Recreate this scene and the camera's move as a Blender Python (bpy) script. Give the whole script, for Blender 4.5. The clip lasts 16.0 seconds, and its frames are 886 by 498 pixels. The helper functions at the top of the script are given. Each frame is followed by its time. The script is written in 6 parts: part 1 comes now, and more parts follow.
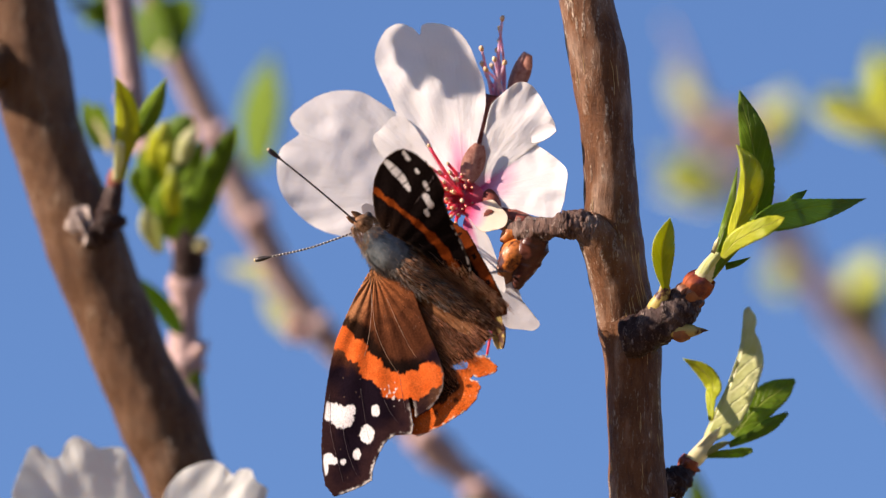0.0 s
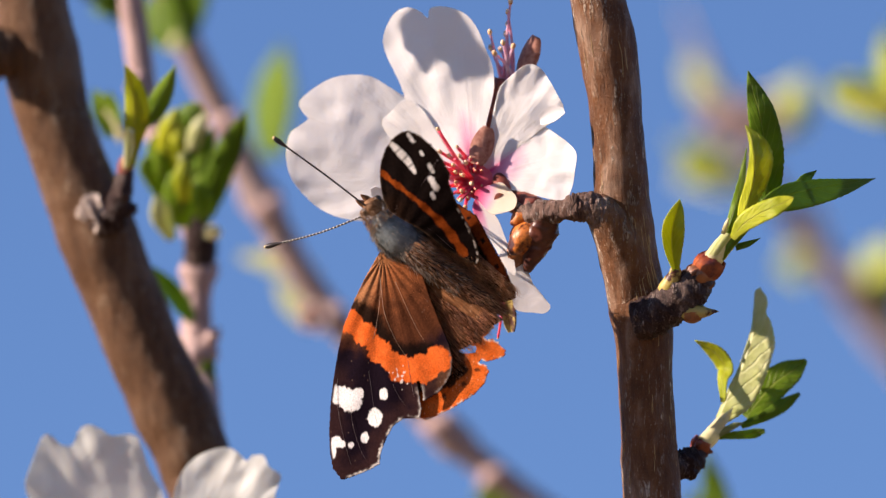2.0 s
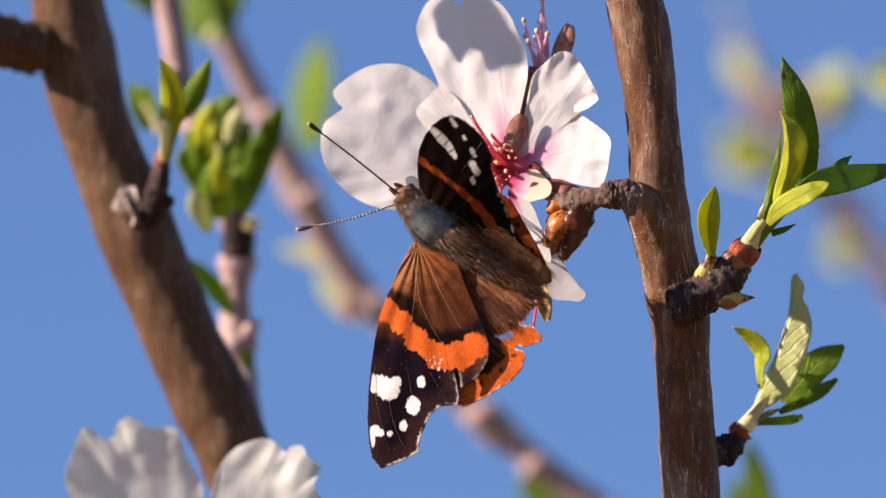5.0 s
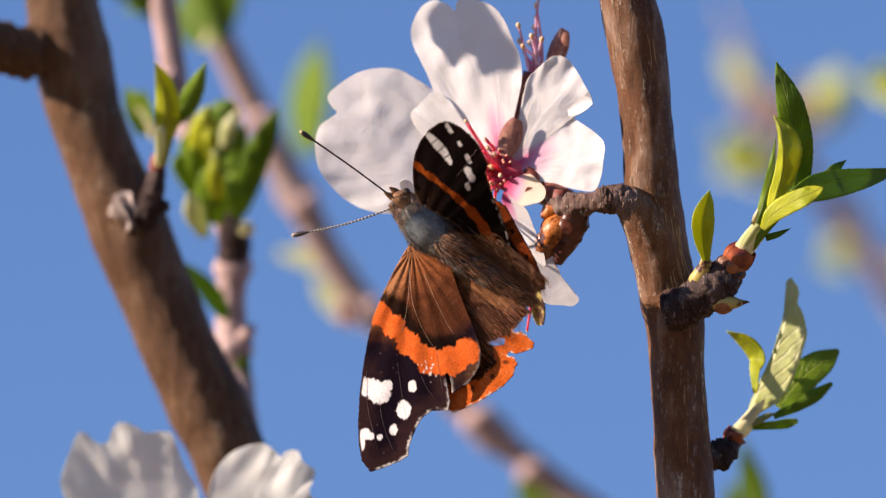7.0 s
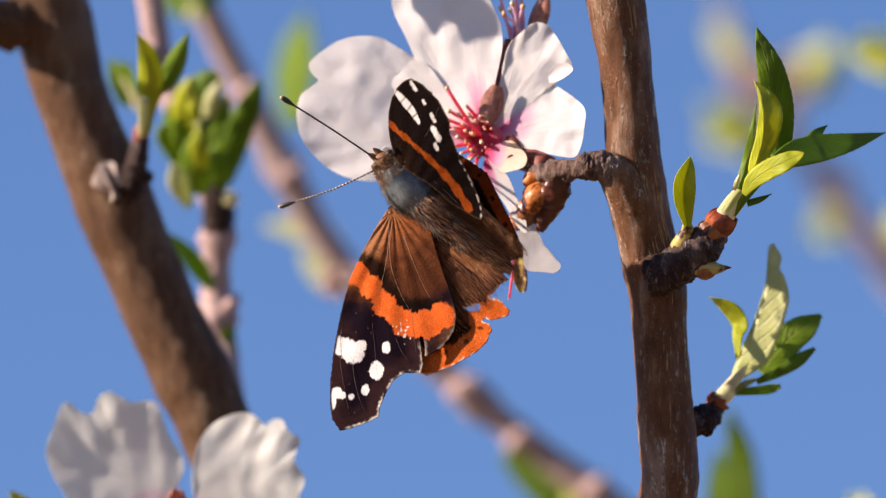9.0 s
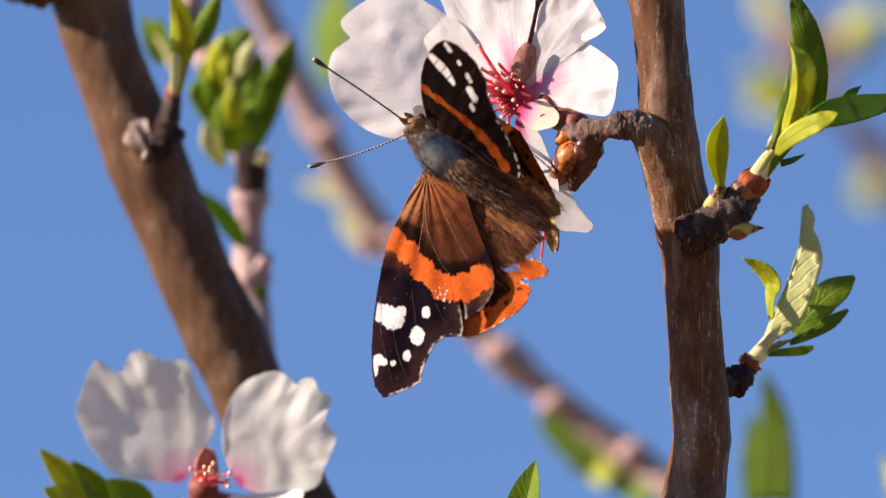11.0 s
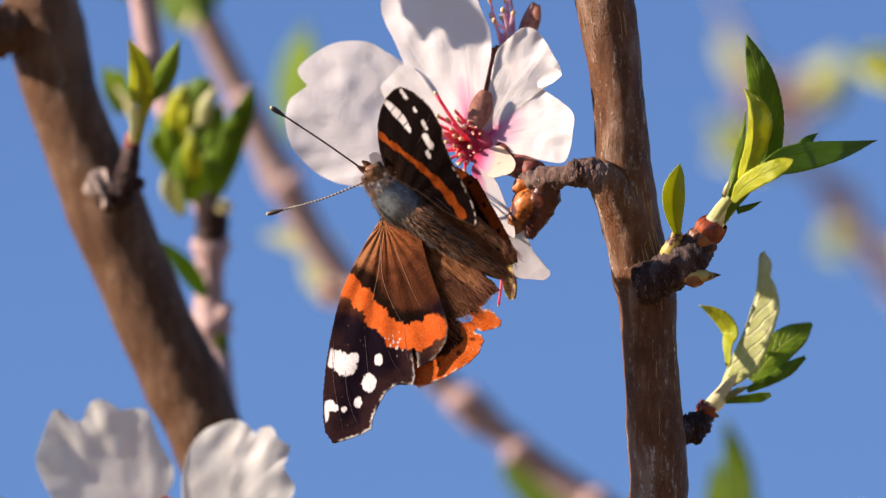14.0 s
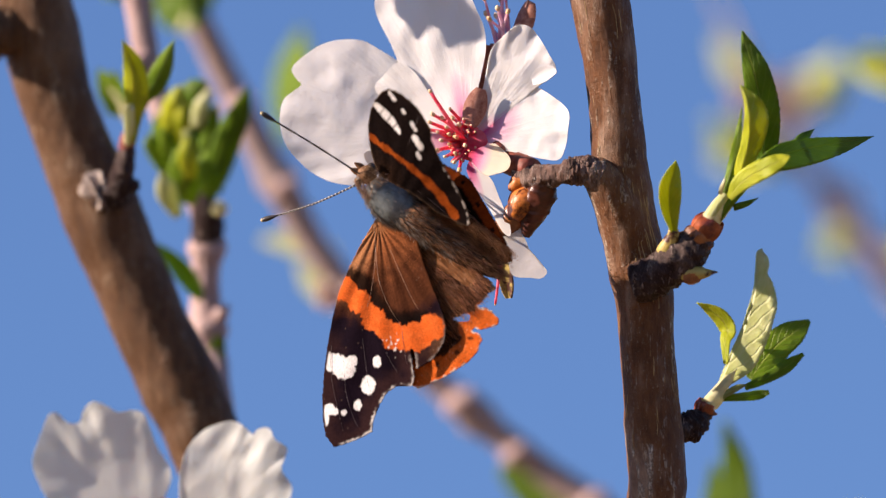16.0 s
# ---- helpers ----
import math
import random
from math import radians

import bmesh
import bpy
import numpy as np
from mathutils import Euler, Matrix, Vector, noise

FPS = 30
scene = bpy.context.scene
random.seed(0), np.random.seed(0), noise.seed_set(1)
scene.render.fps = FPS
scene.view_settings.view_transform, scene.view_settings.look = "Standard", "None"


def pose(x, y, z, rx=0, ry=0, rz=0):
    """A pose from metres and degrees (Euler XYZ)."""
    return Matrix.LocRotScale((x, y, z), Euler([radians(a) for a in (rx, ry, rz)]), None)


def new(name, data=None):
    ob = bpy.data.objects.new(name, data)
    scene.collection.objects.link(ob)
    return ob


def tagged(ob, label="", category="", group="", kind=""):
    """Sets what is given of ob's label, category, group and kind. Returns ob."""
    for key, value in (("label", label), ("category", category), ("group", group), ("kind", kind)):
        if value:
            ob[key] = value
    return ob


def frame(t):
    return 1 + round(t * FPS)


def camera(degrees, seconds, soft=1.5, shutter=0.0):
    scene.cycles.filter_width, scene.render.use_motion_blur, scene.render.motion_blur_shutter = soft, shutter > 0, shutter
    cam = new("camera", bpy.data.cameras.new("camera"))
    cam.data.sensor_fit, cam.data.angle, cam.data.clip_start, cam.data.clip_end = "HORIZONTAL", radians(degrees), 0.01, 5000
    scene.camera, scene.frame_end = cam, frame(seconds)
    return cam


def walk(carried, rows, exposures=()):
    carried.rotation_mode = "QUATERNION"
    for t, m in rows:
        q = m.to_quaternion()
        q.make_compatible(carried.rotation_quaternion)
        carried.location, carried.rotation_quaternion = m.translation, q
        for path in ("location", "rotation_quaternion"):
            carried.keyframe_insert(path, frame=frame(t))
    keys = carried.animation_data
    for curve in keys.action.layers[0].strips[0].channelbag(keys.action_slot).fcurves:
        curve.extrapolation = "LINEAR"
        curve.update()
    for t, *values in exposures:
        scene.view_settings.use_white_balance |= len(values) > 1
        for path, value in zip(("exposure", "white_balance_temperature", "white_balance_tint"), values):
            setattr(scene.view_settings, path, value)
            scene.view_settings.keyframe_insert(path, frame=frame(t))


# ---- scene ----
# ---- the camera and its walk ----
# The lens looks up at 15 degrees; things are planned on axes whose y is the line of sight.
cam = camera(4.6, 16.0, 1.3)
TILT = 15.0
EYE = Vector((0, 0, 1.3))
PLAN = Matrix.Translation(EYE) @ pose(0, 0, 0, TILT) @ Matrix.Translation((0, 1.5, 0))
cam.data.dof.use_dof = True
cam.data.dof.focus_distance = 1.500
cam.data.dof.aperture_fstop = 11.8
EXPOSURE, KELVIN, TINT = 1.07, 7300.0, 23.0
walk(cam, [
    (0.0, pose(-0.00000, 0.00000, 1.30000, 105.0000, 0.0000, -0.0000)),
    (0.5, pose(0.00163, 0.00086, 1.29873, 105.0377, 0.2248, 0.1203)),
    (1.0, pose(0.00258, 0.00199, 1.29695, 105.0860, 0.2596, 0.1778)),
    (1.5, pose(0.00322, 0.00218, 1.29572, 105.1053, 0.3874, 0.2743)),
    (2.0, pose(0.00426, 0.00089, 1.29531, 105.0978, 0.4779, 0.3530)),
    (2.5, pose(0.00613, 0.00119, 1.29496, 105.0938, 0.5346, 0.4814)),
    (3.0, pose(0.00826, 0.00147, 1.29377, 105.1322, 0.6091, 0.6291)),
    (3.5, pose(0.00867, 0.00121, 1.29357, 105.1302, 0.7485, 0.6909)),
    (4.0, pose(0.00828, 0.00062, 1.29346, 105.1145, 0.9204, 0.7661)),
    (6.5, pose(0.01419, 0.00100, 1.29532, 105.0760, 0.8283, 1.0419)),
    (7.0, pose(0.01287, -0.00068, 1.29371, 105.1123, 0.9469, 0.9850)),
    (7.5, pose(0.01503, -0.00228, 1.29188, 105.1394, 0.9458, 0.9955)),
    (8.0, pose(0.01653, -0.00147, 1.29132, 105.1197, 1.0849, 1.0436)),
    (8.5, pose(0.01797, -0.00140, 1.29003, 105.1208, 1.1969, 1.1488)),
    (9.0, pose(0.01870, -0.00214, 1.28914, 105.0963, 1.2701, 1.2093)),
    (9.5, pose(0.01788, -0.00017, 1.28792, 105.0616, 1.2991, 1.1958)),
    (9.7, pose(0.01730, 0.00087, 1.28861, 104.9646, 1.2728, 1.1879)),
    (11.8, pose(0.02780, 0.00646, 1.28572, 105.1139, 0.7733, 1.6818)),
    (12.0, pose(0.02764, 0.00673, 1.28491, 105.1931, 0.9041, 1.7154)),
    (12.5, pose(0.02826, 0.00591, 1.28403, 105.2743, 0.8056, 1.6241)),
    (13.0, pose(0.03148, 0.00468, 1.28531, 105.2715, 0.8145, 1.6870)),
    (13.5, pose(0.03209, 0.00291, 1.28454, 105.3646, 0.8804, 1.6503)),
    (14.0, pose(0.03340, 0.00316, 1.28365, 105.3806, 0.9798, 1.6611)),
    (14.5, pose(0.03425, 0.00339, 1.28328, 105.4168, 1.0704, 1.7117)),
    (15.0, pose(0.03354, 0.00400, 1.28282, 105.4592, 1.0966, 1.6774)),
    (15.5, pose(0.03479, 0.00676, 1.28065, 105.5045, 1.1308, 1.7315)),
    (16.0, pose(0.03470, 0.00875, 1.28030, 105.5571, 1.3360, 1.7996)),
], exposures=[(t, EXPOSURE + more, KELVIN, TINT) for t, more in ((0.0, 0.0), (9.5, 0.01), (12.0, 0.06), (13.0, 0.06), (14.0, 0.02), (16.0, 0.01))])

# ---- world and sun ----
SUN_TO = (PLAN.to_3x3() @ Vector((-0.90, -0.08, 0.44))).normalized()
world = bpy.data.worlds.new("sky")
scene.world = world
world.use_nodes = True
wn = world.node_tree.nodes
sky = wn.new("ShaderNodeTexSky")
sky.sky_type = "NISHITA"
sky.sun_disc = False
sky.sun_elevation = math.asin(SUN_TO.z)
sky.sun_rotation = math.atan2(SUN_TO.x, SUN_TO.y)
sky.altitude = 2500.0
sky.air_density, sky.dust_density, sky.ozone_density = 1.2, 0.05, 8.2
world.node_tree.links.new(sky.outputs[0], wn["Background"].inputs[0])
wn["Background"].inputs[1].default_value = 0.076
sun = new("sun", bpy.data.lights.new("sun", "SUN"))
sun.data.energy, sun.data.angle, sun.data.color = 5.0, radians(0.55), (1.0, 0.90, 0.78)
sun.matrix_world = SUN_TO.to_track_quat("Z", "Y").to_matrix().to_4x4()


# ---- materials ----
class Mat:
    """A small helper to wire node materials."""

    def __init__(self, name):
        self.m = bpy.data.materials.new(name)
        self.m.use_nodes = True
        self.t = self.m.node_tree
        self.b = self.t.nodes["Principled BSDF"]
        self.o = self.t.nodes["Material Output"]

    def n(self, kind, **sets):
        node = self.t.nodes.new("ShaderNode" + kind)
        for k, v in sets.items():
            if k in node.inputs:
                node.inputs[k].default_value = v
        return node

    def put(self, a, b):
        self.t.links.new(a, b)

    def noise(self, scale, stretch=(1, 1, 1), detail=4, rough=0.6, source="Object"):
        tc = self.n("TexCoord")
        mp = self.n("Mapping")
        mp.inputs["Scale"].default_value = stretch
        self.put(tc.outputs[source], mp.inputs["Vector"])
        nz = self.n("TexNoise", Scale=scale, Detail=detail, Roughness=rough)
        self.put(mp.outputs[0], nz.inputs["Vector"])
        return nz.outputs[0]

    def ramp(self, fac, stops):
        r = self.n("ValToRGB")
        els = r.color_ramp.elements
        while len(els) < len(stops):
            els.new(0.5)
        for e, (p, c) in zip(els, stops):
            e.position, e.color = p, (*c, 1)
        self.put(fac, r.inputs[0])
        return r.outputs[0]

    def mix(self, fac, a, b, blend="MIX"):
        x = self.n("Mix")
        x.data_type, x.blend_type = "RGBA", blend
        if hasattr(fac, "node"):
            self.put(fac, x.inputs[0])
        else:
            x.inputs[0].default_value = fac
        for s, i in ((a, 6), (b, 7)):
            if hasattr(s, "node"):
                self.put(s, x.inputs[i])
            else:
                x.inputs[i].default_value = (*s, 1)
        return x.outputs[2]

    def math(self, op, a, b=0.0):
        x = self.n("Math")
        x.operation = op
        for s, i in ((a, 0), (b, 1)):
            if hasattr(s, "node"):
                self.put(s, x.inputs[i])
            else:
                x.inputs[i].default_value = s
        return x.outputs[0]

    def bump(self, h, strength=0.4, dist=0.0003):
        x = self.n("Bump", Strength=strength, Distance=dist)
        self.put(h, x.inputs["Height"])
        self.put(x.outputs[0], self.b.inputs["Normal"])
        return x.outputs[0]

    def done(self, colour, rough=0.7, translucent=0.0, through_colour=None, spec=0.3):
        if hasattr(colour, "node"):
            self.put(colour, self.b.inputs["Base Color"])
        else:
            self.b.inputs["Base Color"].default_value = (*colour, 1)
        self.b.inputs["Roughness"].default_value = rough
        self.b.inputs["Specular IOR Level"].default_value = spec
        if translucent:
            tr = self.n("BsdfTranslucent")
            src = through_colour or colour
            if hasattr(src, "node"):
                self.put(src, tr.inputs[0])
            else:
                tr.inputs[0].default_value = (*src, 1)
            mx = self.n("MixShader")
            mx.inputs[0].default_value = translucent
            self.put(self.b.outputs[0], mx.inputs[1])
            self.put(tr.outputs[0], mx.inputs[2])
            self.put(mx.outputs[0], self.o.inputs[0])
        return self.m


def bark(name, dark, mid, pale, scale=1.0, rough=0.48, scurf=1.0, across=(0.22, 0.22, 1), rings=0.12):
    """Young almond bark: satin reddish skin, fine cross wrinkles, thin pale lengthwise flakes, whitish scurf."""
    k = Mat(name)
    blot = k.noise(240 * scale, (1, 1, 0.45), 4)
    streak = k.noise(1100 * scale, (1, 1, 0.22), 4, 0.65)
    ring = k.noise(2600 * scale, across, 4, 0.65)
    fine = k.noise(3600 * scale, (1, 1, 0.55), 4, 0.75)
    where = k.noise(120 * scale, (1, 1, 0.6), 3)
    col = k.ramp(blot, [(0.30, k_mix(mid, dark, 0.45)), (0.50, mid), (0.72, k_mix(mid, pale, 0.25))])
    col = k.mix(k.ramp(streak, [(0.36, (0.42, 0.42, 0.42)), (0.50, (0, 0, 0))]), col, dark)
    col = k.mix(k.ramp(ring, [(0.36, (rings, rings, rings)), (0.46, (0, 0, 0))]), col, dark)
    gate = k.ramp(where, [(0.44, (0, 0, 0)), (0.58, (1, 1, 1))])
    flake = k.math("MULTIPLY", k.ramp(streak, [(0.56, (0, 0, 0)), (0.64, (1, 1, 1))]), k.ramp(fine, [(0.42, (0, 0, 0)), (0.56, (1, 1, 1))]))
    flake = k.math("MULTIPLY", flake, k.math("ADD", k.math("MULTIPLY", gate, 0.75 * scurf), 0.25 * scurf))
    col = k.mix(flake, col, pale)
    spot_ = k.ramp(fine, [(0.60, (0, 0, 0)), (0.70, (0.6, 0.6, 0.6))])
    col = k.mix(k.math("MULTIPLY", spot_, k.math("ADD", k.math("MULTIPLY", gate, 0.7), 0.3)), col, pale)
    h = k.math("ADD", k.math("MULTIPLY", ring, 0.22), k.math("MULTIPLY", fine, 0.35))
    h = k.math("ADD", k.math("ADD", h, k.math("MULTIPLY", flake, 0.8)), k.math("ADD", k.math("MULTIPLY", blot, 0.5), k.math("MULTIPLY", streak, 0.5)))
    k.bump(h, 0.9, 0.0007)
    return k.done(col, rough, spec=0.14)


def k_mix(a, b, s):
    return tuple(p + (q - p) * s for p, q in zip(a, b))


def petal_mat(name, pink_reach=0.30, white=(0.87, 0.87, 0.86), flush=None):
    """White petal flushed pink at the claw, with fine veins fanning out; flush (middle, spread) keeps the pink to a fan across the petal."""
    k = Mat(name)
    uv = k.n("UVMap")
    sep = k.n("SeparateXYZ")
    k.put(uv.outputs[0], sep.inputs[0])
    v = sep.outputs[1]
    mp = k.n("Mapping")
    mp.inputs["Scale"].default_value = (42, 2.2, 1)
    k.put(uv.outputs[0], mp.inputs["Vector"])
    vein = k.n("TexNoise", Scale=1.0, Detail=4, Roughness=0.6)
    k.put(mp.outputs[0], vein.inputs["Vector"])
    blot = k.noise(180, detail=3)
    cell = k.noise(620, detail=3, rough=0.6)
    fine = k.noise(1900, detail=4, rough=0.7)
    vv = k.math("ADD", v, k.math("MULTIPLY", k.math("SUBTRACT", vein.outputs[0], 0.5), 0.14))
    if flush:
        off = k.math("MULTIPLY", k.math("ABSOLUTE", k.math("SUBTRACT", sep.outputs[0], flush[0])), pink_reach / flush[1])
        vv = k.math("ADD", vv, off)
    col = k.ramp(vv, [(0.0, (0.68, 0.012, 0.07)), (pink_reach * 0.40, (0.80, 0.11, 0.32)), (pink_reach * 0.9, (0.87, 0.52, 0.68)), (pink_reach + 0.16, white)])
    col = k.mix(k.ramp(blot, [(0.45, (0, 0, 0)), (0.8, (0.16, 0.16, 0.16))]), col, (0.80, 0.76, 0.62))
    h = k.math("ADD", k.math("MULTIPLY", vein.outputs[0], 0.8), k.math("ADD", k.math("MULTIPLY", cell, 0.6), k.math("MULTIPLY", fine, 0.30)))
    k.bump(h, 0.32, 0.0005)
    return k.done(col, 0.62, 0.44, spec=0.12)


def leaf_mat(name, base, vein_c, glow, dark):
    k = Mat(name)
    uv = k.n("UVMap")
    sep = k.n("SeparateXYZ")
    k.put(uv.outputs[0], sep.inputs[0])
    u, v = sep.outputs[0], sep.outputs[1]
    au = k.math("ABSOLUTE", k.math("SUBTRACT", u, 0.5))
    w = k.math("SINE", k.math("MULTIPLY", k.math("ADD", k.math("SUBTRACT", v, k.math("MULTIPLY", au, 0.55)), k.math("MULTIPLY", k.noise(200, detail=3), 0.16)), 54.0))
    veins = k.math("MULTIPLY", k.ramp(w, [(0.70, (0, 0, 0)), (1.0, (1, 1, 1))]), 0.22)
    mid = k.ramp(au, [(0.0, (0.8, 0.8, 0.8)), (0.035, (0, 0, 0))])
    blot = k.noise(260, detail=4)
    col = k.mix(k.ramp(blot, [(0.35, (0, 0, 0)), (0.7, (1, 1, 1))]), dark, base)
    lines = k.math("MAXIMUM", veins, mid)
    col = k.mix(lines, col, vein_c)
    k.bump(k.math("SUBTRACT", blot, k.math("MULTIPLY", lines, 0.9)), 0.8, 0.0004)
    return k.done(col, 0.45, 0.40, k.mix(0.5, col, glow), spec=0.30)


def plain(name, a, b, scale, rough=0.6, translucent=0.0, spec=0.3, stretch=(1, 1, 1), bump=0.4, source="Object", spread=0.18):
    k = Mat(name)
    nz = k.noise(scale, stretch, 5, 0.65, source)
    col = k.ramp(nz, [(0.5 - spread, a), (0.5 + spread, b)])
    k.bump(nz, bump, 0.0003)
    return k.done(col, rough, translucent, spec=spec)


BARK = bark("almond_bark", (0.018, 0.007, 0.004), (0.150, 0.063, 0.026), (0.74, 0.61, 0.48), rough=0.46, scurf=1.15)
BARK_LEFT = bark("almond_bark_weathered", (0.030, 0.012, 0.005), (0.118, 0.060, 0.029), (0.42, 0.30, 0.20), 0.8)
# paler bark for the limbs behind: sunlight and distance put into the colour
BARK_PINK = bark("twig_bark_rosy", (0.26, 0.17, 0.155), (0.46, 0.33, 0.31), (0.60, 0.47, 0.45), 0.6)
BARK_FAR_LIT = bark("far_sunlit_bark", (0.36, 0.27, 0.25), (0.54, 0.43, 0.40), (0.66, 0.55, 0.51), 0.5)
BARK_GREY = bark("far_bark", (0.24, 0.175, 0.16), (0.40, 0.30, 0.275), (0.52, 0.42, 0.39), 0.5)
SPUR = bark("spur_bark", (0.010, 0.005, 0.004), (0.036, 0.018, 0.016), (0.42, 0.33, 0.29), 1.2, across=(1, 0.25, 0.5), rings=0.7)
SPUR_GREY = bark("spur_bark_grey", (0.018, 0.010, 0.008), (0.135, 0.078, 0.060), (0.66, 0.56, 0.49), 0.9, scurf=1.6, across=(1, 0.18, 0.18), rings=0.85)
CRACK = plain("pale_bark_crack", (0.30, 0.19, 0.07), (0.50, 0.36, 0.18), 1500, 0.7)
LICHEN = plain("scarred_bark", (0.12, 0.088, 0.074), (0.55, 0.47, 0.42), 700, 0.85, bump=0.8)
SCALE = plain("bud_scale_brown", (0.13, 0.045, 0.022), (0.34, 0.12, 0.035), 900, 0.35, spec=0.55)
SCALE_RED = plain("bud_scale_red", (0.11, 0.014, 0.010), (0.50, 0.115, 0.028), 520, 0.28, 0.2, 0.6)
SCALE_ORANGE = plain("bud_scale_orange", (0.05, 0.009, 0.008), (0.52, 0.16, 0.030), 480, 0.4, 0.1, 0.4, bump=0.6, spread=0.07)
BUD_MOTTLED = plain("bud_mottled_cream", (0.06, 0.016, 0.010), (0.46, 0.36, 0.10), 560, 0.45, 0.1, 0.4, bump=0.4, spread=0.05)
BUD_DARK = plain("bud_dark_maroon", (0.028, 0.009, 0.007), (0.125, 0.036, 0.022), 600, 0.35, spec=0.5, bump=0.6)
CALYX = plain("calyx_red_brown", (0.11, 0.024, 0.016), (0.30, 0.080, 0.055), 900, 0.55, 0.15)
SEPAL = plain("sepal_downy", (0.30, 0.10, 0.07), (0.60, 0.32, 0.24), 1200, 0.65, 0.25)
PETAL = petal_mat("petal_white", 0.24, flush=(0.60, 0.34))
PETAL_CREASED = petal_mat("petal_white_pink_fold", 0.34, flush=(0.55, 0.34))
PETAL_PALE = petal_mat("petal_plain_white", 0.10)
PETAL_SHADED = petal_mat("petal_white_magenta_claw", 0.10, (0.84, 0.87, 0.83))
PETAL_NARROW = petal_mat("petal_white_pink_edge", 0.42, flush=(0.85, 0.55))
PETAL_LIP = plain("petal_lip_white", (0.82, 0.81, 0.80), (0.89, 0.88, 0.87), 500, 0.62, 0.42, 0.12)
PETAL_FAR = petal_mat("petal_bud_pink", 0.15, (0.86, 0.74, 0.68))
PETAL_RED = petal_mat("petal_claw_red", 0.40, (0.86, 0.79, 0.66))
FILAMENT = plain("filament_crimson", (0.86, 0.045, 0.12), (0.93, 0.26, 0.34), 500, 0.4, 0.45)
FILAMENT_PALE = plain("filament_pale_pink", (0.80, 0.30, 0.50), (0.90, 0.74, 0.82), 500, 0.4, 0.4)
ANTHER = plain("anther_cream", (0.62, 0.30, 0.10), (0.92, 0.74, 0.50), 1200, 0.6)
LEAF = leaf_mat("leaf_fresh", (0.20, 0.33, 0.020), (0.42, 0.50, 0.12), (0.52, 0.76, 0.04), (0.12, 0.225, 0.012))
LEAF_DARK = leaf_mat("leaf_deep", (0.135, 0.245, 0.014), (0.30, 0.38, 0.06), (0.42, 0.66, 0.02), (0.070, 0.150, 0.008))
LEAF_PALE = leaf_mat("leaf_pale_underside", (0.72, 0.74, 0.46), (0.80, 0.80, 0.60), (0.74, 0.80, 0.26), (0.56, 0.62, 0.24))
LEAF_YELLOW = leaf_mat("leaf_yellow_green", (0.56, 0.60, 0.035), (0.64, 0.64, 0.16), (0.80, 0.80, 0.04), (0.34, 0.42, 0.02))
# the far leaves' backlit brightness is put into this very pale yellow-green
LEAF_FAR_LIT = leaf_mat("leaf_far_sunlit", (0.66, 0.72, 0.12), (0.74, 0.76, 0.30), (0.85, 0.90, 0.10), (0.50, 0.58, 0.06))
LEAF_CREAM = leaf_mat("leaf_pale_sunlit", (0.40, 0.43, 0.18), (0.46, 0.47, 0.26), (0.46, 0.52, 0.14), (0.32, 0.36, 0.12))
STALK = plain("shoot_stalk", (0.60, 0.58, 0.27), (0.82, 0.78, 0.52), 500, 0.45, 0.35, 0.4, bump=0.2)
GRASS = plain("dry_soil_and_grass", (0.11, 0.068, 0.030), (0.23, 0.145, 0.066), 3, 0.9)


# ---- building helpers ----
MM = 0.001
K = 0.07685


def spot(x, y, d):
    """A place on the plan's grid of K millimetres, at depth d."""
    k = K * (1 + d / 1500)
    return ((x - 784) * k, d, (441 - y) * k)


def part(name, bm, material, parent, label=""):
    """Link a bmesh as one mesh object under a thing or under a part."""
    me = bpy.data.meshes.new(name)
    bm.to_mesh(me)
    bm.free()
    me.materials.append(material)
    for p in me.polygons:
        p.use_smooth = True
    ob = new(name, me)
    ob.parent = parent
    return tagged(ob, label)


def thing(name, label, category, group="", at=(0, 0, 0), kind=""):
    """An empty at the thing's base; its parts are given in the plan's millimetres, less that base."""
    ob = new(name)
    ob.empty_display_size = 0.005
    ob.matrix_world = PLAN @ Matrix.Translation(Vector(at) * MM)
    ob["base"] = list(at)
    return tagged(ob, label, category, group, kind)


def base_of(ob):
    while ob.parent:
        ob = ob.parent
    return Vector(ob.get("base", (0, 0, 0)))


def nudge(ob, dy):
    """Move a thing along the line of sight through its base, by dy millimetres of depth."""
    b = base_of(ob)
    way = Vector((b.x, b.y + 1500, b.z)) / 1500 * dy
    ob.matrix_world = PLAN @ Matrix.Translation(way * MM) @ PLAN.inverted() @ ob.matrix_world


def spline(points, steps):
    """A smooth line through rows of any length (Catmull-Rom)."""
    p = np.array(points, float)
    p = np.vstack([2 * p[0] - p[1], p, 2 * p[-1] - p[-2]])
    out = []
    for i in range(1, len(p) - 2):
        a, b, c, d = p[i - 1:i + 3]
        for s in np.linspace(0, 1, steps, endpoint=False):
            out.append(0.5 * (2 * b + (c - a) * s + (2 * a - 5 * b + 4 * c - d) * s * s + (3 * b - 3 * c + d - a) * s ** 3))
    out.append(p[-2])
    return np.array(out)


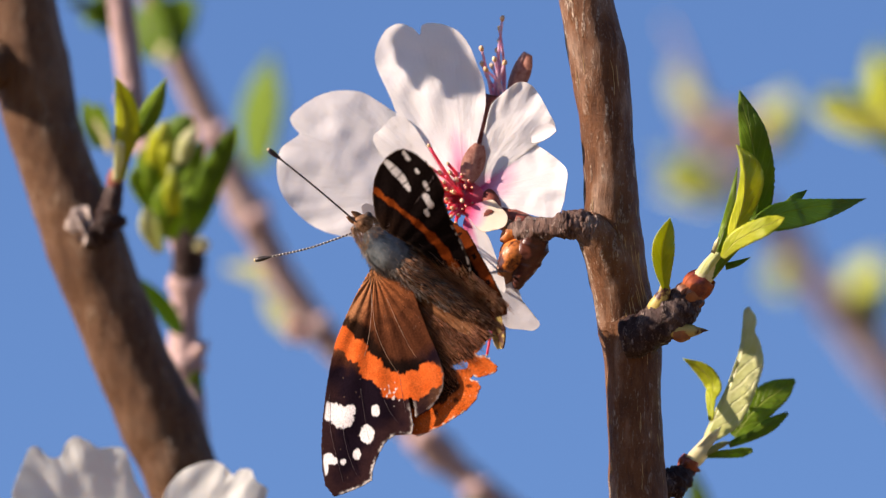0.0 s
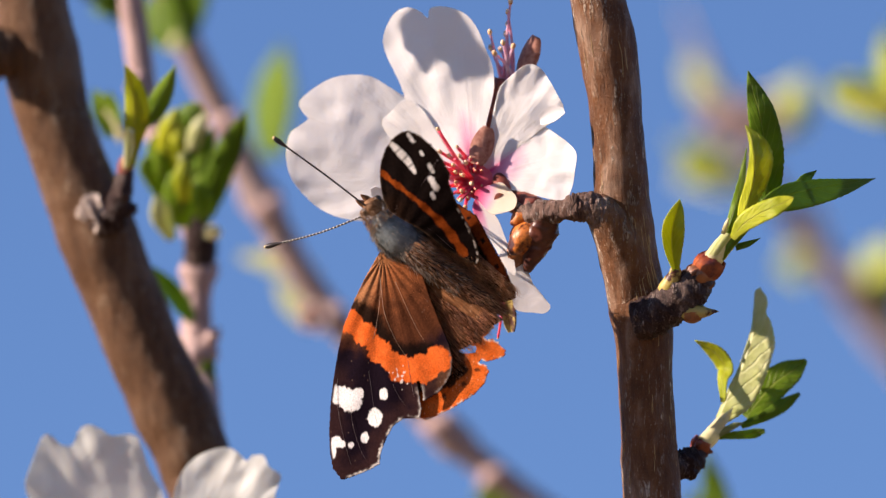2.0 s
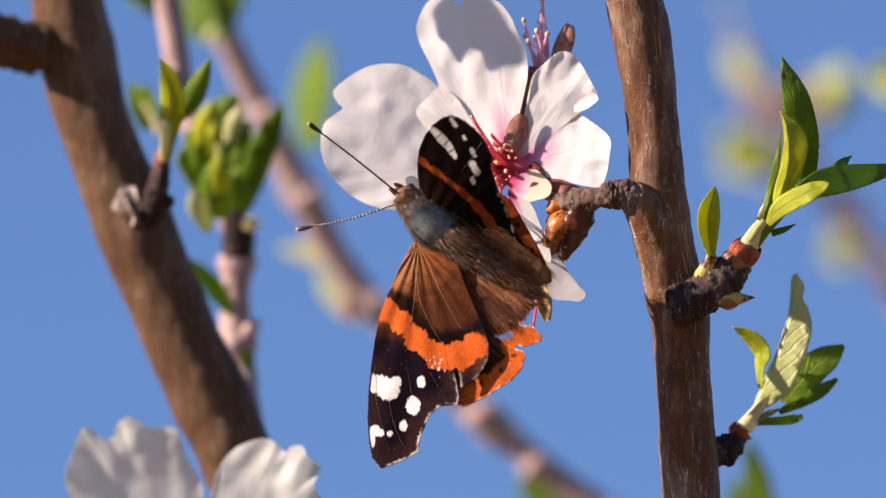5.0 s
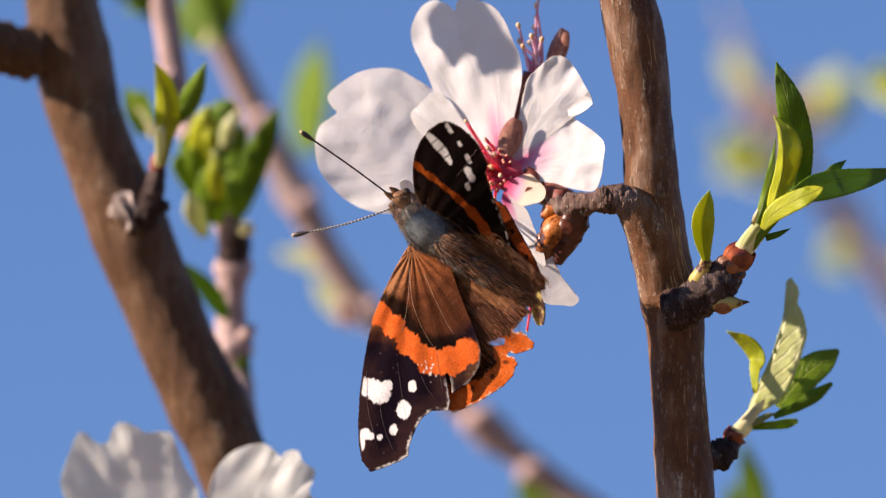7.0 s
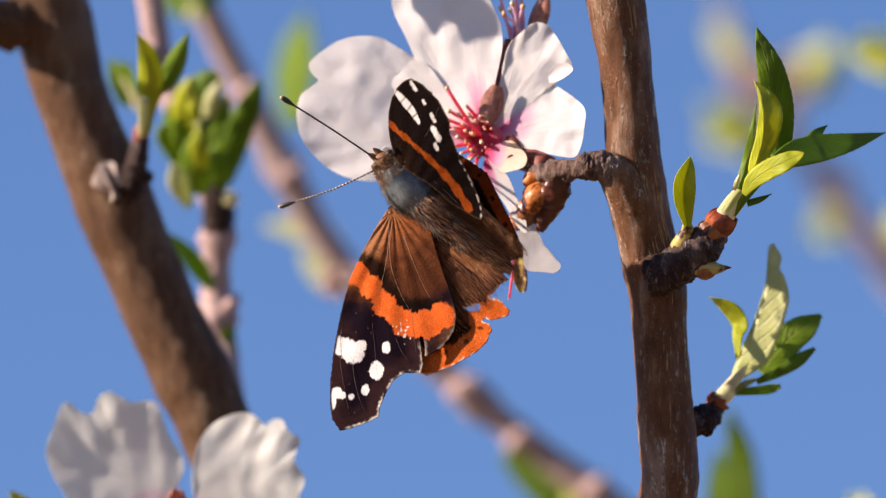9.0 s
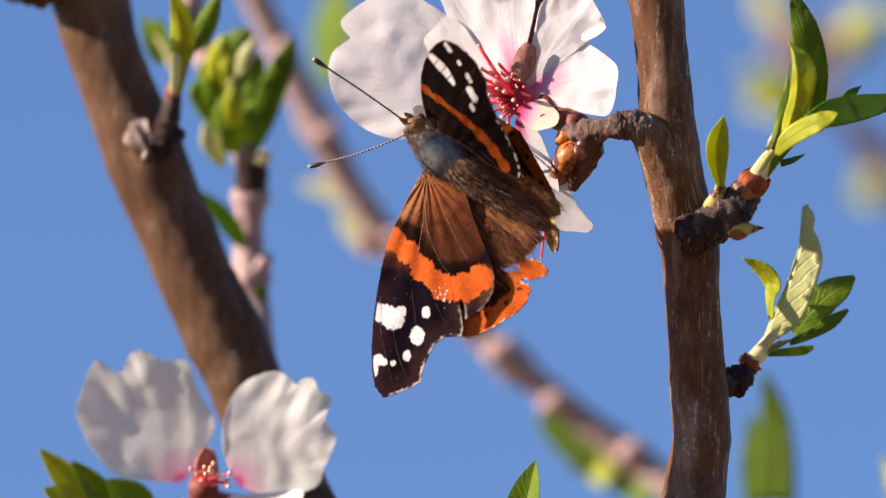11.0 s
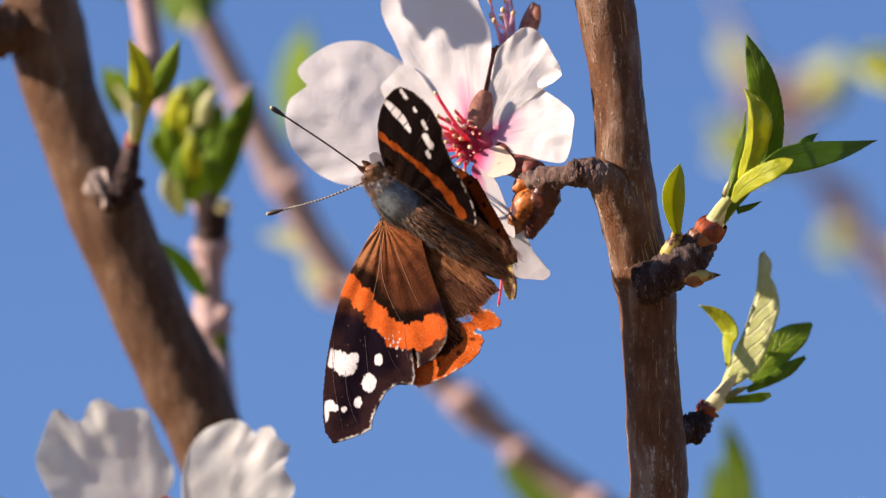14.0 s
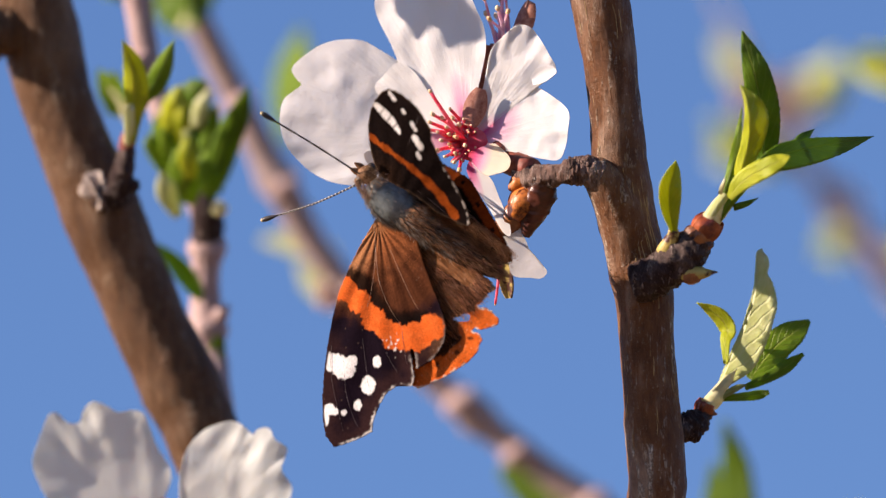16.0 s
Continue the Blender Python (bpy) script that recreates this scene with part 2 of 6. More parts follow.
def tube(points, sides=12, steps=6, lump=0.0, lump_size=3.0, knobs=(), cap=True):
    """A limb through rows (x, y, z, radius) in millimetres; lump: unevenness as a share of the radius; knobs: (share along, swell, spread)."""
    rows = spline(points, steps)
    bm = bmesh.new()
    rings = []
    n = len(rows)
    prev = Vector((1, 0, 0))
    for i, r in enumerate(rows):
        c = Vector(r[:3])
        d = Vector(rows[min(i + 1, n - 1)][:3]) - Vector(rows[max(i - 1, 0)][:3])
        d = d.normalized() if d.length > 1e-9 else Vector((0, 0, 1))
        u = (prev - d * prev.dot(d))
        u = u.normalized() if u.length > 1e-6 else d.orthogonal().normalized()
        prev = u
        w = d.cross(u)
        s = i / (n - 1)
        k = 1 + sum(a * math.exp(-((s - q) / sp) ** 2) for q, a, sp in knobs)
        ring = []
        for j in range(sides):
            a = 2 * math.pi * j / sides
            o = u * math.cos(a) + w * math.sin(a)
            q = c + o * r[3]
            rr = r[3] * k * (1 + lump * (noise.noise(q / lump_size) + 0.5 * noise.noise(q / lump_size * 2.7)))
            ring.append(bm.verts.new((c + o * rr) * MM))
        rings.append(ring)
    for a, b in zip(rings, rings[1:]):
        for j in range(sides):
            bm.faces.new((a[j], a[(j + 1) % sides], b[(j + 1) % sides], b[j]))
    if cap:
        bm.faces.new(rings[0][::-1])
        bm.faces.new(rings[-1])
    return bm


def local(points, ob):
    b = base_of(ob)
    return [(p[0] - b.x, p[1] - b.y, p[2] - b.z, *p[3:]) for p in points]


def limb(name, points, material, parent, label="", **kw):
    return part(name, tube(local(points, parent), **kw), material, parent, label)


def sheet(base, tip, width, shape, facing=(0, -1, 0), nu=13, nv=16, lift=0.0, cup=0.0, fold=0.0, curl=0.0, twist=0.0, ripple=0.0, notch=0.0,
          notch_w=0.16, notch_u=0.0, sway=0.0, skew=0.0, dome=0.0, tooth=0.0, edge=0.0, ruffle=0.0, seed=0.0):
    """A petal or leaf blade from base to tip (millimetres): shape(v) is its half width's share; cup, fold and curl bend it across and along,
    notch cuts its tip, sway bows it sideways, skew makes one side longer, dome rounds its end, tooth serrates and ripple waves it. facing is the way its upper face looks."""
    b, t = Vector(base), Vector(tip)
    ahead = t - b
    length = ahead.length
    ahead.normalize()
    f = Vector(facing)
    up = (f - ahead * f.dot(ahead)).normalized()
    side = ahead.cross(up)
    bm = bmesh.new()
    uvl = bm.loops.layers.uv.new("UVMap")
    grid = []
    for i in range(nv + 1):
        v = i / nv
        row = []
        for j in range(nu):
            u = 2 * j / (nu - 1) - 1
            cut = 1 - notch * math.exp(-((u - notch_u) / notch_w) ** 2) * v ** 3 + skew * u * v - dome * abs(u) ** 2.6 * v ** 1.5 + edge * noise.noise((u * 3.1 + seed, 7.7, seed)) * v ** 2
            y = v * length * cut
            hw = width * 0.5 * shape(v) * (1 + tooth * (i % 2 * 2 - 1) * (abs(u) > 0.99))
            a = twist * v
            x = u * hw + sway * length * math.sin(math.pi * v)
            z = cup * (u * u) * hw + fold * abs(u) * hw + lift * math.sin(math.pi * v) * length + curl * length * v * v
            q = b + side * (x * math.cos(a) - z * math.sin(a)) + up * (x * math.sin(a) + z * math.cos(a)) + ahead * y
            if ruffle:
                w = v ** 6
                q += up * ruffle * w * (1.6 * noise.noise((u * 2.6 + seed, v * 1.2, 0.3)) + noise.noise((u * 6.0, v * 2.0, seed))) + ahead * ruffle * 0.7 * w * noise.noise((u * 4.5, 0.0, seed * 3))
            if ripple:
                g = min(1.0, v * 1.4) * (0.35 + 0.65 * abs(u))
                q += up * ripple * g * (noise.noise(q * 0.11 + Vector((seed, 0, 0))) + 0.28 * noise.noise(q * 0.33 + Vector((0, seed, 0))) + 0.08 * noise.noise(q * 0.9))
            row.append((bm.verts.new(q * MM), (u * 0.5 + 0.5, v)))
        grid.append(row)
    for r, s in zip(grid, grid[1:]):
        for j in range(nu - 1):
            quad = (r[j], r[j + 1], s[j + 1], s[j])
            if len({id(x[0]) for x in quad}) == 4:
                fc = bm.faces.new([x[0] for x in quad])
                for lp, x in zip(fc.loops, quad):
                    lp[uvl].uv = x[1]
    return bm


def broad(v):
    """Half width of an almond petal: narrow claw, widest towards its rounded end."""
    return math.sin(math.pi * (0.06 + 0.60 * v)) ** 1.15


def lance(v):
    """Half width of a lance-shaped leaf."""
    return max(0.03, math.sin(math.pi * (0.06 + 0.94 * v) ** 0.85) ** 0.8)


def blunt(v):
    return max(0.05, math.sin(math.pi * (0.10 + 0.83 * v)) ** 0.6)


def blade(name, base, tip, width, material, parent, label="", shape=lance, thick=0.10, **kw):
    if shape is broad:
        kw.setdefault("dome", 0.34)
    o = base_of(parent)
    ob = part(name, sheet(Vector(base) - o, Vector(tip) - o, width, shape, **kw), material, parent, label)
    s = ob.modifiers.new("thickness", "SOLIDIFY")
    s.thickness, s.offset = thick * MM, 0
    e = ob.modifiers.new("crisp_rim", "EDGE_SPLIT")
    e.split_angle = radians(55)
    return ob


def leaf(name, rib, left, right, material, parent, label="", fold=(0.4, 0.4), tooth=0.04, nv=34, nu=5, wave=0.25, thick=0.12, seed=0.0):
    """A leaf along its midrib (rows of the plan's grid and depth): left and right are its half widths on either side at even steps,
    fold the depth that each half loses as it leaves the rib."""
    o = base_of(parent)
    rows = spline([spot(*p) for p in rib], 12)
    share = np.linspace(0, 1, nv + 1)
    mid = np.array([np.interp(share, np.linspace(0, 1, len(rows)), rows[:, i]) for i in range(3)]).T
    width = []
    for w in (left, right):
        w = spline([(q,) for q in w], 8)[:, 0]
        width.append(np.maximum(np.interp(share, np.linspace(0, 1, len(w)), w), 0.25) * K)
    bm = bmesh.new()
    uvl = bm.loops.layers.uv.new("UVMap")
    grid = []
    for i in range(nv + 1):
        a, b = mid[max(i - 1, 0)], mid[min(i + 1, nv)]
        t = Vector((b[0] - a[0], 0, b[2] - a[2])).normalized()
        n = Vector((-t.z, 0, t.x))
        row = []
        for j in range(-nu, nu + 1):
            q = abs(j) / nu
            h = 0 if j < 0 else 1
            w = width[h][i] * q * (1 + (tooth * (1.2 if i % 2 else -0.8) * (0.6 + 0.8 * noise.noise((i * 0.37, j, seed))) if abs(j) == nu else 0))
            p = Vector(mid[i]) + n * (w if j < 0 else -w) + Vector((0, fold[h] * w, 0))
            p.y += wave * q * (noise.noise(p * 0.45 + Vector((seed, 0, 0))) + 0.5 * noise.noise(p * 1.1))
            row.append((bm.verts.new((p - o) * MM), (0.5 + 0.5 * j / nu, share[i])))
        grid.append(row)
    for r, s in zip(grid, grid[1:]):
        for j in range(2 * nu):
            quad = (r[j], r[j + 1], s[j + 1], s[j])
            fc = bm.faces.new([x[0] for x in quad])
            for lp, x in zip(fc.loops, quad):
                lp[uvl].uv = x[1]
    ob = part(name, bm, material, parent, label)
    m = ob.modifiers.new("thickness", "SOLIDIFY")
    m.thickness, m.offset = thick * MM, 0
    return ob


def petal(name, heart, rim, parent, material, label="", facing=(0, -1, 0), cup=0.0, ripple=0.0, size=0.11, ruffle=0.0, seed=0.0, rings=26, fine=4, thick=0.07, crease=None):
    """A petal spread from its heart to a smooth rim drawn through a few places of the plan (x, z in millimetres): facing tilts its plane,
    cup hollows it, ripple waves it and ruffle crimps its rim; crease (way x, way z, slope above, slope below) folds it along a line from the heart."""
    o = base_of(parent)
    h = Vector(heart) - o
    f = Vector(facing).normalized()
    ends = [(heart[0], heart[2])]
    edge = spline(ends + [(p[0], p[1]) for p in rim] + ends, fine)[1:-1]
    bm = bmesh.new()
    uvl = bm.loops.layers.uv.new("UVMap")
    far = max(math.hypot(p[0] - heart[0], p[1] - heart[2]) for p in edge)
    rows = []
    for i in range(rings + 1):
        s = 0.03 + 0.97 * i / rings
        row = []
        for j, p in enumerate(edge):
            u = j / (len(edge) - 1)
            dx, dz = (p[0] - heart[0]) * s, (p[1] - heart[2]) * s
            y = -(f.x * dx + f.z * dz) / f.y
            r = math.hypot(dx, dz) / far
            q = Vector((h.x + dx, 0, h.z + dz)) + o
            n1 = noise.noise(q * size + Vector((seed, 0, 0)))
            n2 = noise.noise(q * size * 3.1 + Vector((0, seed, 0)))
            y += -cup * far * (r * r) * 0.25 + ripple * min(1, r * 1.6) * (n1 + 0.35 * n2)
            if crease:
                side = (dz * crease[0] - dx * crease[1]) / math.hypot(crease[0], crease[1])
                y -= (crease[2] if side > 0 else crease[3]) * (math.hypot(side, 0.5) - 0.5)
            y += ruffle * s ** 7 * (1.5 * noise.noise((u * 11.0 + seed, 0.3, 0.0)) + noise.noise((u * 25.0, seed, 0.7)))
            row.append((bm.verts.new((h + Vector((dx, y, dz))) * MM), (u, r)))
        rows.append(row)
    for r0, r1 in zip(rows, rows[1:]):
        for j in range(len(edge) - 1):
            quad = (r0[j], r0[j + 1], r1[j + 1], r1[j])
            fc = bm.faces.new([x[0] for x in quad])
            for lp, x in zip(fc.loops, quad):
                lp[uvl].uv = x[1]
    ob = part(name, bm, material, parent, label)
    m = ob.modifiers.new("thickness", "SOLIDIFY")
    m.thickness, m.offset = thick * MM, 0
    e = ob.modifiers.new("crisp_rim", "EDGE_SPLIT")
    e.split_angle = radians(55)
    return ob


def bead(centre, radii, toward=(0, 0, 1), seg=10, rough=0.0, point=0.0):
    """A rounded body with its long axis along toward; point draws its far end out."""
    bm = bmesh.new()
    bmesh.ops.create_uvsphere(bm, u_segments=seg, v_segments=max(6, seg * 2 // 3), radius=1)
    q = Vector(toward).to_track_quat("Z", "Y").to_matrix()
    for v in bm.verts:
        s = 1 - point * max(0.0, v.co.z)
        p = Vector((v.co.x * radii[0] * s, v.co.y * radii[1] * s, v.co.z * radii[2]))
        p *= 1 + rough * noise.noise(p * 1.3)
        v.co = (q @ p + Vector(centre)) * MM
    return bm


def stamen(base, tip, parent, material, bend=0.6, anther=0.42, radius=0.16):
    """A filament with its anther."""
    b, t = Vector(base), Vector(tip)
    m = (b + t) / 2 + Vector((random.uniform(-1, 1), random.uniform(-1, 1), random.uniform(-1, 1))) * bend
    f = limb("filament", [(*b, radius * 1.3), (*m, radius), (*t, radius * 0.8)], material, parent, sides=6, steps=4)
    o = base_of(parent)
    part("anther", bead(t - o, (anther * 0.75, anther * 0.75, anther), t - m + Vector((0.4, 0, 0.3)), 8, 0.15), ANTHER, f, "cream anther")


# ---- ground ----
def ground():
    bm = bmesh.new()
    bmesh.ops.create_grid(bm, x_segments=24, y_segments=24, size=1500)
    for v in bm.verts:
        v.co.z = 0.25 * noise.noise(v.co * 0.02) if v.co.length > 90 else 0.0
    ob = part("ground", bm, GRASS, None)
    tagged(ob, "brown orchard soil with dry grass", "ground", kind="structure")


ground()


# ---- branches ----
def branches():
    t = thing("almond_branch", "brown almond branch with rough streaked bark, rising from the ground", "branch", "almond branches", (26.43, 0.00, -33.89))
    stem = [(17.59, 6.00, 46.37, 3.39), (18.66, 5.00, 38.62, 3.54), (19.49, 4.00, 33.98, 3.69), (20.64, 4.00, 28.59, 3.92), (21.35, 4.00, 24.34, 4.07), (22.11, 4.00, 18.57, 3.69), (22.73, 4.00, 10.87, 3.61),
            (23.04, 4.00, 4.70, 3.84), (23.65, 4.00, 0.08, 3.84), (24.19, 4.00, -4.54, 3.92), (25.12, 4.00, -9.94, 4.15), (25.74, 4.00, -13.80, 4.00), (25.97, 4.00, -19.95, 3.77), (26.35, 4.00, -27.66, 3.84),
            (26.66, 4.00, -33.82, 4.00), (26.81, 4.00, -39.99, 4.00), (25.89, 4.00, -45.38, 4.23), (25.21, 0.00, -54.48, 4.60), (25.55, -16.00, -80.50, 5.00)]
    x, y, z = stem[-1][:3]
    a = math.radians(TILT)
    for s, r in ((150, 5.6), (400, 7.5), (800, 11), (1300, 16), (1720, 22), (2020, 30)):
        stem.append((x + 0.02 * s + 8 * math.sin(s / 150), y - s * math.sin(a) * 0.96, z - s * math.cos(a) * 0.96, r))
    limb("bark", stem, BARK, t, "streaked brown bark", sides=40, steps=14, lump=0.05, lump_size=5)
    # pale cracks and scurf in the bark of its sunny face
    rng = random.Random(21)
    rows = spline(stem[2:17], 20)
    o = base_of(t)
    for i in range(80):
        k = rng.randrange(4, len(rows) - 18)
        a = rng.uniform(-2.9, 0.2)
        run = rng.randrange(3, 14)
        pts = []
        for j in range(run + 1):
            x, y, z, r = rows[min(k + j, len(rows) - 1)]
            w = a + 0.02 * noise.noise((j * 0.45, i, 0.5))
            pts.append((x + math.cos(w) * r * 0.99 - o.x, y + math.sin(w) * r * 0.99 - o.y, z - o.z, 0.015 + 0.04 * math.sin(math.pi * (j + 0.5) / (run + 1))))
        part("bark_crack", tube(pts, sides=5, steps=2), CRACK, t, "pale crack in the bark" if i == 0 else "")
    # long yellowish cracks in the smooth bark below the spur
    for i, (a, k0, k1) in enumerate(((-1.42, 105, 172), (-1.22, 112, 186), (-1.05, 118, 190), (-0.86, 110, 178), (-1.62, 128, 168), (-0.70, 122, 184), (-1.15, 30, 84), (-0.95, 22, 70))):
        pts = []
        for j in range(k0, k1, 3):
            x, y, z, r = rows[j]
            w = a + 0.10 * noise.noise((j * 0.06, i * 3.1, 0.5)) + 0.03 * noise.noise((j * 0.3, i, 2.5))
            pts.append((x + math.cos(w) * r * 0.995 - o.x, y + math.sin(w) * r * 0.995 - o.y, z - o.z, 0.02 + 0.06 * abs(noise.noise((j * 0.11, i * 5.0, 1.5))) + 0.02))
        part("bark_crack", tube(pts, sides=5, steps=2), CRACK, t)
    # the left limb leaves the stem below the view
    t = thing("almond_branch", "thick brown almond branch with a whitish scar beside a bud", "branch", "almond branches", (-46.25, 46.00, -7.37))
    limb("bark", [(-61.70, 46.00, 47.60, 4.86), (-59.33, 46.00, 34.93, 5.01), (-57.90, 46.00, 26.22, 5.49), (-55.84, 46.00, 16.39, 5.17), (-53.15, 46.00, 8.79, 5.17), (-50.46, 46.00, 1.66, 5.65), (-46.97, 46.00, -7.37, 5.41), (-43.80, 46.00, -15.29, 5.41),
                  (-40.16, 46.00, -23.21, 5.65), (-37.55, 46.00, -29.23, 5.41), (-34.59, 45.00, -36.33, 5.33), (-26.18, 30.00, -53.22, 4.86), (-6.50, 10.00, -80.37, 4.64), (23.55, -45.00, -108.75, 4.10)],
         BARK_LEFT, t, sides=36, steps=12, lump=0.05, lump_size=6)
    limb("side_stub", [(-57.98, 46.00, 27.01, 3.17), (-61.62, 44.00, 26.02, 3.32), (-65.49, 42.00, 25.99, 3.63), (-70.53, 40.00, 28.09, 3.31), (-78.70, 30.00, 31.43, 2.98)], BARK_LEFT, t, "scarred stub of a side branch",
         sides=20, steps=8, lump=0.22, lump_size=1.6)
    # rosy twig behind, and far limbs
    t = thing("almond_twig", "rosy grey sunlit almond twig behind the branch", "twig", "almond twigs", (-35.69, 69.00, -12.78))
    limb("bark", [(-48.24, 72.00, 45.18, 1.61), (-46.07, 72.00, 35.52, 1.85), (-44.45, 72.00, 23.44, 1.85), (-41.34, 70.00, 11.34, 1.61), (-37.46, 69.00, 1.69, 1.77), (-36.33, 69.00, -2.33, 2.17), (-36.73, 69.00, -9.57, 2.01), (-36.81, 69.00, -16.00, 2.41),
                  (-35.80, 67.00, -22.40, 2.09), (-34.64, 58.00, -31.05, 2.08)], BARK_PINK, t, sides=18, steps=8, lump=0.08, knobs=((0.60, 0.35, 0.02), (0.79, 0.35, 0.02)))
    for at, r in (((-45.20, 70.00, 21.96), 1.6), ((-34.68, 67.00, -14.37), 1.5), ((-37.91, 68.00, -8.35), 1.2)):
        part("bud", bead(Vector(at) - base_of(t), (r * 0.8, r * 0.8, r * 1.3), (0.6, -0.3, 0.7), 10, 0.2, 0.5), BARK_PINK, t, "small rosy bud")
    t = thing("almond_branch", "far greyish almond branch out of focus", "branch", "almond branches", (-2.03, 150.00, -29.50))
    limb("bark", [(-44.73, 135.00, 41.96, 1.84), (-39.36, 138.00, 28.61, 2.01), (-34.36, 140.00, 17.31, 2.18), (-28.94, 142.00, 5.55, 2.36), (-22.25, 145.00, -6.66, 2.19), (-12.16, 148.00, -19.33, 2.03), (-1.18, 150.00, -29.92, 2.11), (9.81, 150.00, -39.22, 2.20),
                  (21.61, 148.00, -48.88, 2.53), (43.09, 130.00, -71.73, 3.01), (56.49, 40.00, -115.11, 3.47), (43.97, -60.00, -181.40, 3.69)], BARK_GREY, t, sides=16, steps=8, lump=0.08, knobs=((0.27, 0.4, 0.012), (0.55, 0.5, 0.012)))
    for at, r in (((-34.07, 138.00, 16.87), 2.3), ((-27.89, 140.00, 4.45), 2.5), ((-18.87, 144.00, -11.71), 2.4), ((-2.70, 147.00, -28.27), 2.6), ((5.23, 148.00, -36.05), 2.2), ((16.54, 147.00, -43.79), 2.4)):
        part("bud", bead(Vector(at) - base_of(t), (r * 0.8, r * 0.8, r * 1.2), (0.7, -0.3, 0.5), 10, 0.2, 0.4), BARK_PINK, t, "swollen pale bud")
    t = thing("almond_branch", "far pale pinkish almond branch out of focus", "branch", "almond branches", (68.62, 320.00, -14.82))
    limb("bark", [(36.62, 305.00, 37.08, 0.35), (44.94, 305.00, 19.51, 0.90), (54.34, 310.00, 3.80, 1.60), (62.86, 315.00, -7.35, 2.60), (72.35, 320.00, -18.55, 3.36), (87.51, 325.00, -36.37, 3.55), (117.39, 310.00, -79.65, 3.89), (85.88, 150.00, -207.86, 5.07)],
         BARK_FAR_LIT, t, sides=16, steps=8, lump=0.08)
    for at, r in (((45.33, 302.00, 19.29), 2.4), ((54.40, 306.00, 3.98), 2.6), ((63.65, 311.00, -8.26), 3.0)):
        part("bud", bead(Vector(at) - base_of(t), (r * 0.8, r * 0.8, r * 1.3), (-0.6, -0.3, 0.7), 10, 0.2, 0.5), BARK_PINK, t, "swollen pale bud")


branches()


# ---- spurs, buds and leafy shoots ----
def knobbly(points, parent, name="spur", material=None, label="dark wrinkled spur bark", lump=0.28):
    return limb(name, points, material or SPUR, parent, label, sides=32, steps=12, lump=lump, lump_size=0.9)


def scales(at, axis, radius, length, count, parent, material, label, open_by=0.35):
    """Overlapping bud scales in a ring round an axis."""
    ax = Vector(axis).normalized()
    u = ax.orthogonal().normalized()
    w = ax.cross(u)
    for i in range(count):
        a = 2 * math.pi * i / count + 0.4 * (i % 2)
        o = u * math.cos(a) + w * math.sin(a)
        b = Vector(at) + o * radius * 0.75
        t = b + ax * length * random.uniform(0.8, 1.1) + o * radius * open_by
        blade("bud_scale", b, t, radius * 1.9, material, parent, label if i == 0 else "", shape=blunt, facing=o, cup=-0.5, lift=0.12, nu=7, nv=7, thick=0.16)


